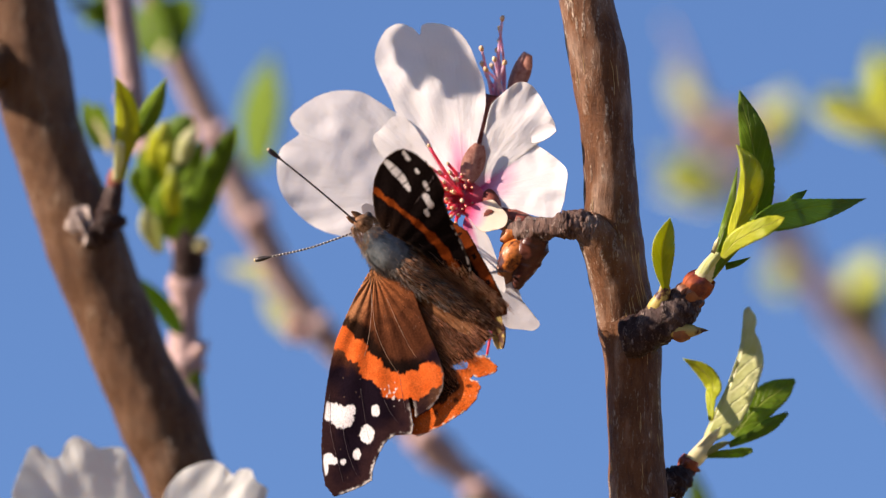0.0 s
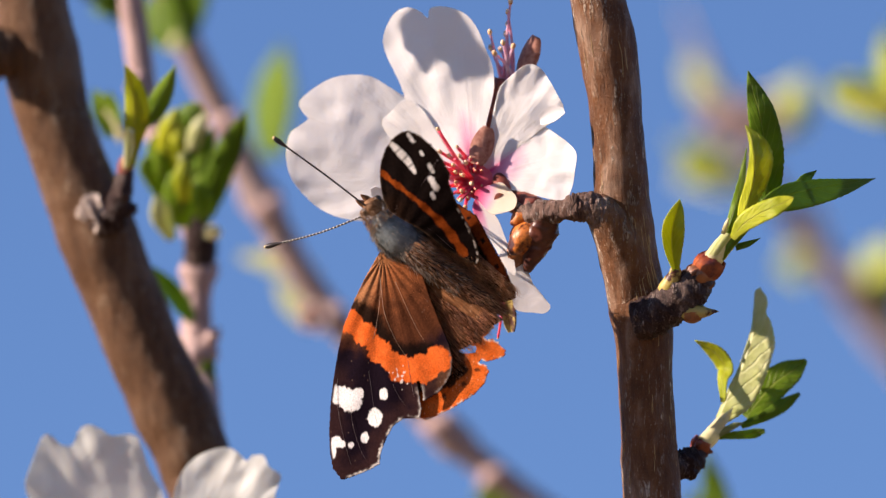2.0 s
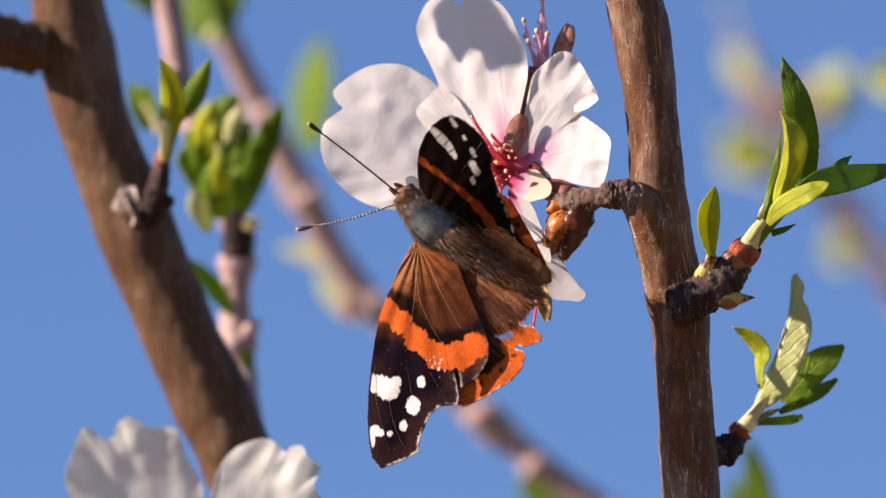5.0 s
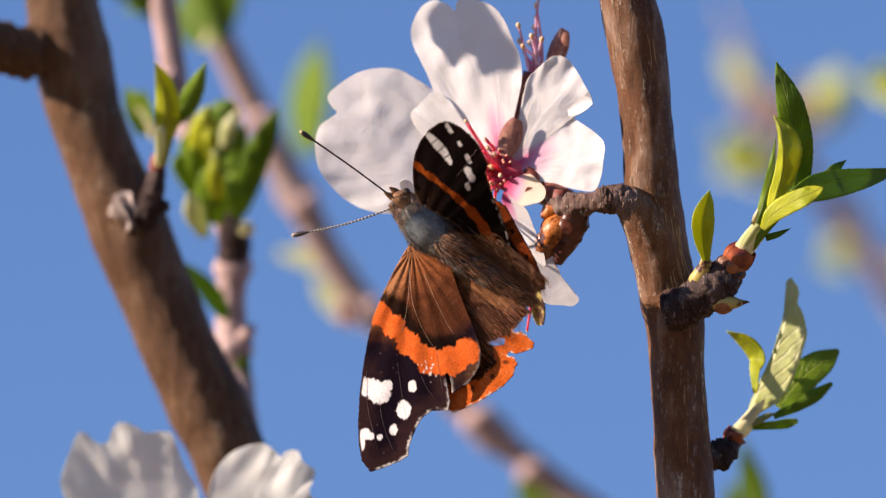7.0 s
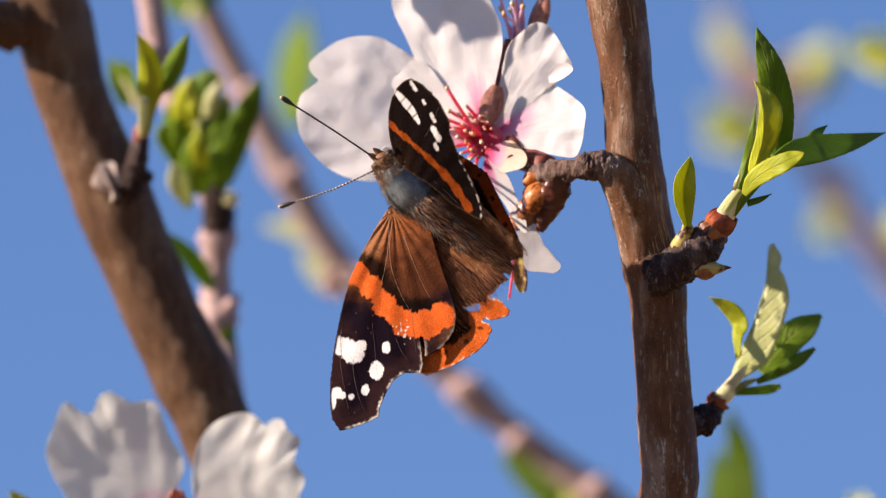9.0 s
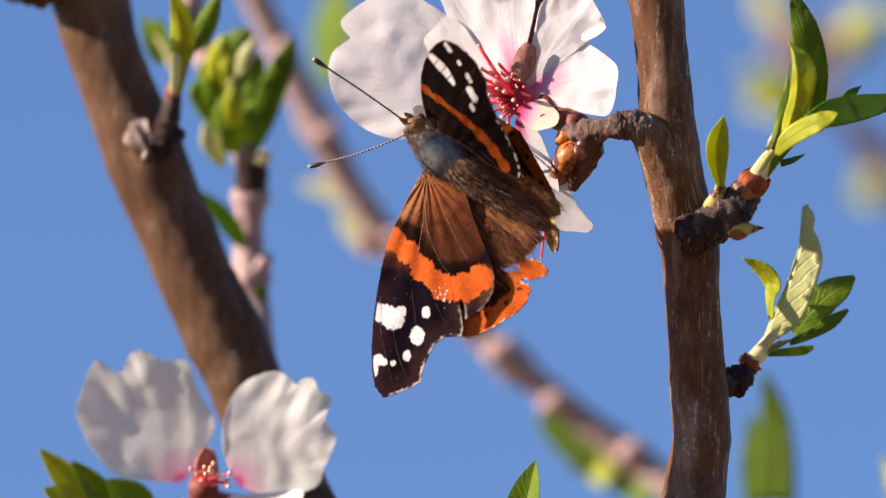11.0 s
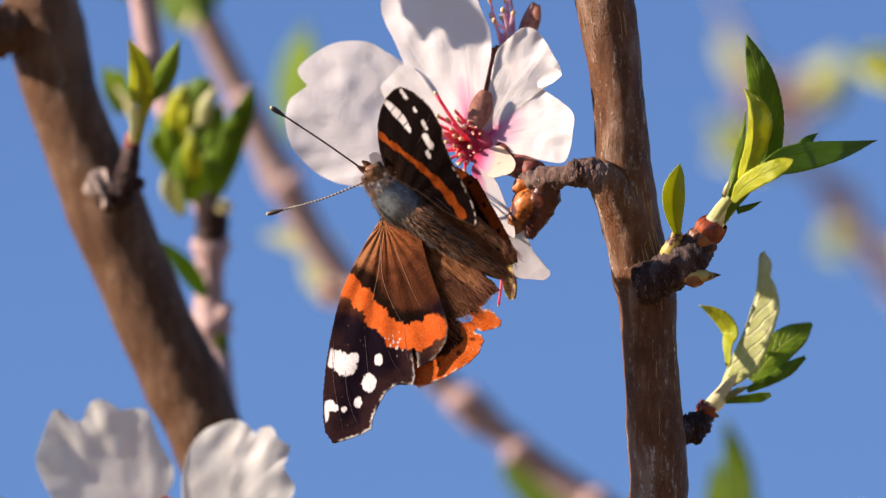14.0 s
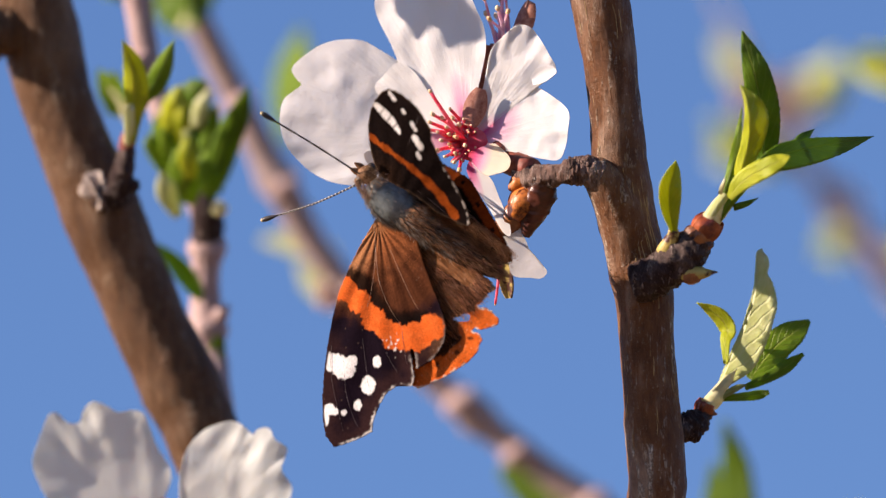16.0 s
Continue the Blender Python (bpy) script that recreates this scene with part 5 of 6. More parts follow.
def fore_pigment(x, y, margin):
    w = Vector((x, y, 0))
    n1 = noise.noise(w * 0.9)
    n2 = noise.noise(w * 2.6 + Vector((5, 1, 0)))
    d_root = math.hypot(x - ROOT[0], y - ROOT[1])
    way = math.atan2(y - ROOT[1], x - ROOT[0])
    brown = blend((0.240, 0.080, 0.031), (0.078, 0.026, 0.012), soft(2.0, 8.5, d_root + n1 * 2.0))
    col = blend(brown, (0.0105, 0.0060, 0.0105), soft(11.5, 14.5, d_root + n1 * 1.0))
    col = blend(col, (0.055, 0.024, 0.020), 0.45 * soft(3.2, 0.6, margin + n1) * soft(15, 18, d_root))
    ray = 0.7 * noise.noise((way * 40, d_root * 0.3, 1.0)) + 0.6 * noise.noise((way * 130, d_root * 0.9, 4.0)) + 0.6 * noise.noise(w * 4.0)
    col = tuple(max(0.0, v * (1 + 0.55 * ray * soft(17, 9, d_root))) for v in col)
    d, _ = near_line(COSTA, x, y)
    col = blend(col, (0.42, 0.185, 0.082), 0.85 * soft(2.9, 0.5, d + 0.7 * n2) * soft(13, 7, d_root))
    # the brown flap at the torn hind corner
    flap = math.hypot(x + 9.0, y + 17.6)
    col = blend(col, (0.105, 0.048, 0.026), 0.8 * soft(4.0, 1.5, flap + n1))
    d, _ = near_line(INK, x, y)
    col = blend(col, (0.008, 0.005, 0.004), 0.92 * soft(1.9, 0.8, d + 0.5 * n2))
    d, s = near_line(BAND, x, y)
    step = 0.22 * math.sin(s * 31.4) + 0.12 * math.sin(s * 70)
    half = 1.48 + step + 0.30 * n2 + 0.35 * soft(0.55, 0.75, s) - 0.25 * soft(0.20, 0.32, s) * soft(0.46, 0.36, s)
    orange = blend((0.63, 0.100, 0.015), (0.73, 0.155, 0.035), 0.5 + 0.5 * n1)
    orange = tuple(v * (1 + 0.14 * ray) for v in orange)
    col = blend(col, orange, soft(half + 0.12, half - 0.14, d))
    for (sx, sy), a, b in SPOTS:
        dx, dy = (x - sx), (y - sy)
        u, v = dx * 0.671 - dy * 0.742, dx * 0.742 + dy * 0.671
        r = math.hypot(u / a, v / b) + 0.20 * n2 + 0.10 * noise.noise(w * 6)
        col = blend(col, (0.86, 0.84, 0.82), soft(1.08, 0.94, r) * soft(0.15, 0.42, margin))
    if d_root > 5 and noise.noise(w * 5.0) > 0.72:
        col = blend(col, (0.30, 0.20, 0.15), 0.5)
    worn = math.hypot(x - WORN[0], y - WORN[1])
    if noise.noise(w * 2.4 + Vector((3, 0, 0))) > 0.12 + 0.28 * worn:
        col = blend(col, (0.82, 0.74, 0.68), 0.85)
    away, _ = near_line(COSTA, x, y)
    edge = (0.25 + 0.75 * soft(-13.5, -15.5, x)) * soft(0.42, 0.14, margin + 0.26 * n2) * soft(0.5, 1.5, away) * soft(15, 18, d_root) * soft(-0.35, 0.1, noise.noise(w * 0.8 + Vector((9, 9, 0))))
    return blend(col, (0.74, 0.69, 0.63), 0.85 * edge)


# the raised forewing, its band, bar and spots in the same axes
R_OUT = ((1.32, 2.78), (1.90, 4.30), (2.89, 5.59), (4.01, 6.73), (5.45, 7.77), (7.23, 8.43), (8.92, 8.57), (10.26, 8.28), (11.18, 7.69), (11.63, 6.71), (11.89, 5.56), (11.94, 4.18), (11.92, 2.86), (11.59, 1.70), (11.19, 0.61), (10.80, -0.39), (9.75, -1.04),
         (9.29, -1.97), (8.60, -3.21), (8.04, -4.31), (7.59, -5.58), (7.15, -6.76), (6.62, -7.85), (6.13, -8.98), (5.37, -10.05), (4.60, -10.87), (3.93, -10.84), (3.50, -9.80), (3.23, -8.45), (2.92, -7.43), (2.58, -6.01), (2.50, -3.92), (2.29, -1.96), (1.82, -0.01), (1.44, 1.60))
R_BAND = ((4.59, 6.82), (4.55, 5.28), (4.77, 3.75), (4.85, 2.22), (4.99, 0.49), (5.01, -1.44), (4.99, -3.18), (4.78, -5.10), (4.40, -6.83), (3.93, -8.46))
R_BAR = ((8.39, 8.10), (8.28, 6.70), (8.18, 5.23), (7.70, 3.37))
R_EDGE = ((8.28, -3.23), (7.47, -5.69), (6.19, -8.57), (5.09, -10.22), (4.15, -10.85))
R_SPOTS = ((((10.94, 7.29), (10.65, 6.17)), 0.30), (((10.30, 4.40), (10.22, 4.10)), 0.28), (((9.70, 2.40), (9.45, 1.60)), 0.33), (((8.50, 1.15), (8.05, -0.20)), 0.47), (((7.05, -0.30), (6.85, -0.70)), 0.36))


def raised_pigment(x, y, margin):
    w = Vector((x, y, 0))
    n1, n2 = noise.noise(w * 0.9), noise.noise(w * 3.0 + Vector((5, 1, 0)))
    col = blend((0.022, 0.011, 0.007), (0.0100, 0.0065, 0.0060), soft(0.0, 4.0, math.hypot(x - 1.5, y - 2.5) + n1))
    col = tuple(v * (1 + 0.5 * n2) for v in col)
    d, s = near_line(R_BAND, x, y)
    half = 0.36 + 0.10 * math.sin(s * 40) + 0.14 * n2 + 0.22 * soft(0.45, 0.75, s) - 0.14 * soft(0.25, 0.34, s) * soft(0.44, 0.36, s)
    col = blend(col, blend((0.24, 0.044, 0.008), (0.38, 0.080, 0.014), 0.5 + 0.5 * n1), soft(half + 0.12, half - 0.12, d))
    d, s = near_line(R_BAR, x, y)
    half = 0.54 * math.sin(math.pi * (0.16 + 0.74 * s)) ** 0.6 + 0.10 * n2
    gap = soft(0.035, 0.015, min(abs(s - 0.27), abs(s - 0.58), abs(s - 0.82)))
    col = blend(col, (0.80, 0.79, 0.78), soft(half + 0.08, half - 0.08, d) * (1 - 0.7 * gap))
    for line, r in R_SPOTS:
        d, _ = near_line(line, x, y)
        col = blend(col, (0.80, 0.79, 0.78), soft(r + 0.02, r - 0.12, d + 0.14 * n2))
    d, s = near_line(R_EDGE, x, y)
    col = blend(col, (0.55, 0.50, 0.46), 0.9 * soft(0.26, 0.10, d) * soft(-0.10, 0.12, noise.noise(w * 1.3)))
    return blend(col, (0.10, 0.065, 0.045), 0.6 * soft(0.22, 0.08, margin + 0.1 * n2))


HIND_OUT = ((-2.85, -2.58), (-6.33, -6.76), (-10.06, -11.80), (-13.17, -15.23), (-15.38, -17.61), (-16.60, -19.02), (-16.40, -19.89), (-15.80, -20.25), (-14.24, -20.88), (-12.89, -21.47), (-11.32, -21.85), (-9.85, -22.33), (-8.33, -22.41), (-7.19, -22.42), (-6.09, -21.88),
            (-5.63, -21.78), (-5.32, -20.95), (-5.75, -20.00), (-5.20, -19.85), (-4.96, -20.63), (-3.92, -21.28), (-2.79, -21.93), (-2.08, -21.56),
            (-2.05, -20.94), (-1.95, -19.95), (-2.10, -19.18), (-2.77, -18.65), (-2.69, -18.13), (-2.11, -18.28), (-1.27, -18.20), (-0.44, -18.12), (0.69, -18.46), (0.89, -17.03), (0.60, -13.96), (0.02, -10.34), (-0.27, -5.43))
HIND_HOLE = ((-6.36, -16.83), (-5.48, -17.25), (-4.62, -17.60), (-4.37, -18.38), (-5.03, -18.65), (-5.70, -18.20), (-6.25, -17.60))
HIND_EDGE = ((-16.60, -19.02), (-15.63, -20.09), (-12.59, -21.20), (-9.55, -22.06), (-6.45, -21.98), (-5.00, -21.00), (-3.22, -21.20), (-2.10, -20.60))


def hind_pigment(x, y, margin):
    w = Vector((x, y, 0))
    n1, n2 = noise.noise(w * 0.9), noise.noise(w * 2.6 + Vector((5, 1, 0)))
    d, s = near_line(HIND_EDGE, x, y)
    col = blend((0.27, 0.125, 0.060), (0.075, 0.031, 0.014), soft(-0.45, 0.45, 0.5 * noise.noise(w * 0.6) + 0.4 * noise.noise((x * 3.6 + 0.3 * y, y * 0.22, 2.0)) + 0.6 * noise.noise((x * 9.0, y * 0.5, 5.0))))
    col = blend(col, (0.050, 0.022, 0.012), soft(5.5, 3.6, d + n1))
    col = blend(col, (0.010, 0.006, 0.004), soft(1.5, 0.7, math.hypot(x + 8.5, (y + 17.9) * 0.7) + 0.4 * n2))
    half = 2.75 + 0.5 * math.sin(s * 9 + 1) + 0.5 * n1 + 0.3 * n2
    col = blend(col, blend((0.63, 0.105, 0.014), (0.73, 0.165, 0.036), 0.5 + 0.5 * n1), soft(half + 0.15, half - 0.15, d))
    for p in ((-12.3, -19.6), (-9.3, -20.4), (-6.6, -20.5)):
        r = math.hypot(x - p[0], y - p[1])
        col = blend(col, (0.05, 0.02, 0.01), 0.85 * soft(0.45, 0.2, r + 0.25 * n2))
    if noise.noise(w * 4.2 + Vector((2, 7, 0))) > 0.34:
        col = blend(col, (0.24, 0.075, 0.020), 0.55)
    if noise.noise(w * 5.1 + Vector((6, 2, 0))) > 0.60:
        col = blend(col, (0.80, 0.50, 0.34), 0.5)
    return blend(col, (0.80, 0.68, 0.56), 0.9 * soft(0.22, 0.06, margin + 0.30 * n2) * soft(5, 3, d) * soft(-0.1, 0.1, noise.noise(w * 1.1)))


def wing_mesh(outline, pigment, step=0.17, bulge=0.5, place=None, hole=()):
    """A wing cut from a fine grid inside its outline; place turns wing coordinates into the body's millimetres."""
    xs, ys = [p[0] for p in outline], [p[1] for p in outline]
    closed = list(outline) + [outline[0]]
    nx, ny = int((max(xs) - min(xs)) / step) + 2, int((max(ys) - min(ys)) / step) + 2
    cells, verts, index, cols = [], [], {}, []

    def vert(i, j):
        if (i, j) not in index:
            x, y = min(xs) + i * step, min(ys) + j * step
            margin, _ = near_line(closed, x, y)
            z = bulge * (noise.noise(Vector((x, y, 0)) * 0.10) + 0.25 * noise.noise(Vector((x, y, 3)) * 0.35)) + 0.10 * math.sin(math.atan2(y - ROOT[1], x - ROOT[0]) * 26)
            index[(i, j)] = len(verts)
            verts.append(Vector(place(x, y, z) if place else (x, y, z)) * MM)
            cols.append(pigment(x, y, margin))
        return index[(i, j)]

    for i in range(nx):
        for j in range(ny):
            x, y = min(xs) + (i + 0.5) * step, min(ys) + (j + 0.5) * step
            if inside(outline, x, y) and not (hole and inside(hole, x, y)):
                cells.append((vert(i, j), vert(i + 1, j), vert(i + 1, j + 1), vert(i, j + 1)))
    bm = bmesh.new()
    lay = bm.verts.layers.float_color.new("pigment")
    bv = [bm.verts.new(v) for v in verts]
    for v, c in zip(bv, cols):
        v[lay] = (*c, 1)
    for c in cells:
        bm.faces.new([bv[i] for i in c])
    return bm


def lean(x, y, root):
    """Height that turns the left wings toward the light, as the butterfly basks."""
    x, y = x - root[0], y - root[1]
    return 0.37 * (0.671 * x - 0.742 * y) - 0.156 * (0.742 * x + 0.671 * y)


def left_plane(x, y, z):
    return (x, y, z - 1.2 + lean(x, y, ROOT))


def left_hind_plane(x, y, z):
    return (x, y, z - 2.5 + lean(x, y, ROOT))


def veins(lines, parent, place, material, thick):
    for ln in lines:
        rows = [(*place(x, y, 0.03), r) for (x, y), r in zip(ln, np.linspace(thick, thick * 0.55, len(ln)))]
        part("vein", tube(rows, sides=5, steps=5), material, parent)


def fur(count, where, length, radius, seed):
    """Fine hairs: where(rng) gives a foot and a way to grow, in millimetres."""
    rng = random.Random(seed)
    bm = bmesh.new()
    for _ in range(count):
        p, d = where(rng)
        d = (d + Vector([rng.uniform(-0.12, 0.12) + 0.28 * noise.noise(p * 0.8 + Vector((9 * i, 3, 0))) for i in range(3)])).normalized()
        n = length * rng.uniform(0.6, 1.2)
        s = d.orthogonal().normalized() * radius
        w = d.cross(s)
        m = p + d * n * 0.55
        bend = Vector([rng.uniform(-0.1, 0.1) for _ in range(3)]) * n
        a = [bm.verts.new((p + q) * MM) for q in (s, w * 0.9 - s * 0.5, -w * 0.9 - s * 0.5)]
        b = [bm.verts.new((m + bend * 0.4 + q * 0.75) * MM) for q in (s, w * 0.9 - s * 0.5, -w * 0.9 - s * 0.5)]
        t = bm.verts.new((p + d * n + bend) * MM)
        for i in range(3):
            k = (i + 1) % 3
            bm.faces.new((a[i], a[k], b[k], b[i]))
            bm.faces.new((b[i], b[k], t))
    return bm


def butterfly():
    """A butterfly in its own frame: x to its right, y to its head, z up from its back."""
    body = thing("butterfly", "dark brown butterfly with orange bands and white spots, wings tattered", "butterfly", "", BUTTERFLY_AT)
    f, r, u = Vector((-0.742, 0, 0.671)), Vector((0.671, 0, 0.742)), Vector((0, -1, 0))
    turn = Matrix((r, f, u)).transposed().to_4x4()
    body.matrix_world = body.matrix_world @ turn
    body["base"] = [0, 0, 0]
    # trunk of the body
    part("thorax", bead((-0.5, -0.1, 1.2), (2.75, 2.5, 4.1), (0.05, 1, 0.0), 24, 0.06), THORAX, body, "slate blue-grey thorax")
    part("head", bead((0.1, 4.9, 1.2), (1.30, 1.2, 1.35), (0, 1, 0), 16, 0.08), FUR_BROWN, body, "brown furry head")
    for s in (-1, 1):
        part("eye", bead((0.1 + s * 1.05, 5.1, 1.3), (0.62, 0.62, 0.75), (s, 0.2, 0), 14), CHITIN, body, "dark round eye")
        part("palp", tube([(0.0 + s * 0.40, 5.8, 1.0, 0.5), (-0.1 + s * 0.45, 6.5, 1.2, 0.42), (-0.25 + s * 0.5, 7.2, 1.5, 0.12)], sides=8, steps=5), FUR_BROWN, body, "pointed furry palp")
    spine = [(-0.4, -3.0, 1.5, 2.1), (-0.3, -6.2, 1.7, 1.9), (0.15, -9.8, 2.0, 1.7), (0.7, -13.2, 2.4, 1.5), (1.2, -16.2, 2.8, 1.0), (1.5, -18.0, 3.0, 0.4)]
    part("abdomen", tube(spine, sides=20, steps=8, lump=0.05, lump_size=1.0), FUR_SHADED, body, "golden-brown furry abdomen")
    along = spline(spine, 8)

    # fur
    def on_thorax(rng):
        a, b = rng.uniform(0, math.pi * 2), rng.uniform(-0.97, 0.85)
        n = Vector((math.cos(a) * math.sqrt(1 - b * b), b, math.sin(a) * math.sqrt(1 - b * b)))
        if n.z > 0.45 and n.y > -0.45 and rng.random() < 0.93:
            n.z = -n.z * 0.6
        return Vector((-0.5 + n.x * 2.65, -0.1 + n.y * 4.0, 1.2 + n.z * 2.35)), (n * 0.7 + Vector((0, -0.9, 0.15)))

    def on_abdomen(rng):
        q = along[rng.randrange(0, len(along) - 1)]
        a = rng.uniform(-0.4, 2.3)
        n = Vector((math.cos(a), 0.25, math.sin(a)))
        return Vector(q[:3]) + n * q[3] * 0.95 + Vector((0, rng.uniform(-0.4, 0.4), 0)), n * 0.24 + Vector((0.12, -1, 0.60))

    def on_nape(rng):
        q = along[rng.randrange(0, len(along) // 2)]
        a = rng.uniform(0.5, 2.9)
        n = Vector((math.cos(a), 0.2, math.sin(a)))
        return Vector(q[:3]) + n * q[3] * 0.97, n * 0.6 + Vector((0.1, -1, 0.5))

    def on_collar(rng):
        a = rng.uniform(0, math.pi * 2)
        n = Vector((math.cos(a), 0, math.sin(a)))
        y = rng.uniform(2.4, 5.8)
        return Vector((-0.2, y, 1.2)) + n * (2.5 - 0.33 * (y - 2.4)) * rng.uniform(0.85, 1.0), n * 0.55 + Vector((0, -0.35, 0.1))

    tagged(part("thorax_fur", fur(3600, on_thorax, 1.25, 0.024, 1), HAIR_GREY, body, "grey-brown hairs"), kind="stuff")
    tagged(part("abdomen_fur", fur(900, on_abdomen, 2.2, 0.026, 2), HAIR_GOLD, body, "golden-brown hairs"), kind="stuff")
    tagged(part("nape_fur", fur(420, on_nape, 1.7, 0.026, 8), HAIR_GREY, body, "silver-grey hairs"), kind="stuff")
    tagged(part("collar_fur", fur(2200, on_collar, 0.75, 0.022, 3), HAIR_TAN, body, "tan collar hairs"), kind="stuff")
    # antennae
    antennae = []
    for root, mid, tip, ringed in (((-0.39, 5.3, 1.8), (-0.60, 12.9, 3.8), ANT_A, False), ((-0.95, 4.7, 0.6), (-7.2, 8.1, -1.4), ANT_B, True)):
        pts = spline([root, mid, tip], 14)
        an = part("antenna", tube([(*p, 0.125) for p in pts], sides=8, steps=1), CHITIN, body, "dark antenna with pale rings" if ringed else "thin dark antenna")
        d = (Vector(pts[-1]) - Vector(pts[-2])).normalized()
        if ringed:
            for i in range(3, len(pts) - 3):
                for h in (0.0,):
                    p = Vector(pts[i]) * (1 - h) + Vector(pts[i + 1]) * h
                    w = (Vector(pts[i + 1]) - Vector(pts[i])).normalized()
                    part("ring", tube([(*(p - w * 0.065), 0.165), (*(p + w * 0.065), 0.165)], sides=7, steps=1), BANDED, an)
        e = Vector(pts[-1])
        part("club", tube([(*(e - d * 1.0), 0.14), (*(e - d * 0.2), 0.30), (*(e + d * 0.6), 0.36), (*(e + d * 1.1), 0.26)], sides=10, steps=5), CHITIN, an, "black club")
        part("tip", bead(e + d * 1.15, (0.26, 0.26, 0.22), d, 8), CREAM, an, "cream tip")
        antennae.append((an, root))
    # legs that hold the flower
    for s, (a, b, c) in enumerate((((0.8, 3.2, -0.8), (3.0, 4.6, -4.0), (4.6, 4.2, -7.6)), ((1.2, 0.6, -1.0), (3.8, 2.0, -4.0), (5.4, 2.8, -7.4)), ((1.2, -2.0, -1.0), (4.2, -3.4, -4.0), (6.4, -1.6, -8.0)),
                                   ((-0.8, 3.2, -0.8), (0.8, 4.2, -5.2), (3.4, 4.6, -8.6)))):
        part("leg", tube([(*a, 0.28), (*b, 0.14), (*c, 0.09)], sides=7, steps=5), CHITIN, body, "thin dark leg")
    # wings: each an own part, hinged along the body
    left_fore = part("left_forewing", wing_mesh(COSTA + TORN + INNER, fore_pigment, 0.13, place=left_plane), WING, body, "black-tipped forewing with an orange band and white spots, torn margin")
    veins((((-4.24, -0.15), (-6.22, -2.22), (-8.46, -4.24), (-11.24, -6.17), (-14.25, -7.85)), ((-6.42, -2.49), (-9.32, -5.79), (-11.05, -9.39), (-11.93, -12.67)), ((-5.32, -4.21), (-6.80, -7.58), (-8.16, -11.08), (-8.77, -13.66)), ((-9.99, -2.55), (-12.16, -3.15))), left_fore,
          left_plane, VEIN, 0.038)
    veins((((-14.18, -7.92), (-15.97, -8.95), (-18.17, -11.53), (-20.32, -14.15), (-21.48, -15.88)), ((-15.64, -3.81), (-19.71, -6.81), (-23.20, -9.97), (-26.01, -13.87), (-27.69, -16.52)), ((-20.58, -9.86), (-23.34, -12.81), (-25.16, -15.81), (-25.84, -17.56)), ((-14.96, -11.57), (-16.30, -14.59), (-16.76, -16.59)), ((-12.00, -12.70), (-13.60, -14.60), (-15.10, -16.60))), left_fore,
          left_plane, VEIN_DIM, 0.028)
    left_hind = part("left_hindwing", wing_mesh(HIND_OUT, hind_pigment, 0.14, place=left_hind_plane, hole=HIND_HOLE), WING, body, "brown furry hindwing with a torn orange margin")

    def on_hind(rng):
        while True:
            x, y = rng.uniform(-9.5, 0.5), rng.uniform(-17.2, -2.5)
            if x > -4.6 + 0.30 * y and inside(HIND_OUT, x, y) and near_line(((-2.3, -5.0), (-0.9, -14.0)), x, y)[0] > 1.2:
                return Vector(left_hind_plane(x, y, 0.1)), Vector((-0.05, -1, 0.80))

    tagged(part("hair", fur(2000, on_hind, 2.8, 0.024, 4), HAIR_BROWN, left_hind, "long brown hairs along the inner margin"), kind="stuff")

    # the raised pair
    def raise_fore(x, y, z):
        return (x, y, 3.6 + 0.85 * (x - 2.0) + 0.16 * (y - 3.0) + z * 0.5 + 0.35 * math.sin(0.35 * (y + 4)))

    right_fore = part("right_forewing", wing_mesh(R_OUT, raised_pigment, 0.11, place=raise_fore), WING, body, "raised forewing, black with white spots and an orange band")
    veins((((1.32, 2.78), (3.22, 2.12), (4.36, 1.95), (7.38, 1.57), (11.26, 2.06)), ((1.32, 2.78), (2.64, 2.04), (4.47, 2.31), (5.21, 3.50), (8.04, 5.62)), ((1.41, 2.21), (4.08, -0.98), (5.99, -3.57), (6.78, -5.88)), ((1.45, 1.83), (3.11, -2.29), (3.29, -7.75))), right_fore,
          raise_fore, VEIN_DIM, 0.055)

    def raise_hind(x, y, z):
        return (x, y, 1.2 + 0.50 * (x - 3.1) - 0.10 * (y + 1.0) + z * 0.5)

    right_hind = part("right_hindwing", wing_mesh(R_HIND, raised_hind_pigment, 0.15, place=raise_hind), WING, body, "raised brown hindwing with an orange margin")

    def on_right(rng):
        x, y = rng.uniform(1.3, 5.2), rng.uniform(-16.5, -3.0)
        return Vector(raise_hind(x, y, 0.1)), Vector((-0.06, -1, 0.80))

    tagged(part("hair", fur(2200, on_right, 2.4, 0.024, 6), HAIR_GOLD, right_hind, "long brown hairs along the inner margin"), kind="stuff")
    for w in (left_fore, left_hind, right_fore, right_hind):
        m = w.modifiers.new("thickness", "SOLIDIFY")
        m.thickness, m.offset = 0.07 * MM, 0
    return body, left_fore, left_hind, right_fore, right_hind, antennae


R_HIND_EDGE = ((8.46, -4.15), (8.81, -6.21), (7.74, -9.33), (6.81, -12.12), (5.77, -14.79), (4.87, -16.90), (4.10, -17.72), (3.21, -17.31))
R_HIND = ((0.8, -0.5), (6.5, -0.5), (8.0, -2.0)) + R_HIND_EDGE + ((2.4, -16.6), (1.4, -14.0), (0.9, -10.0), (0.6, -5.0))


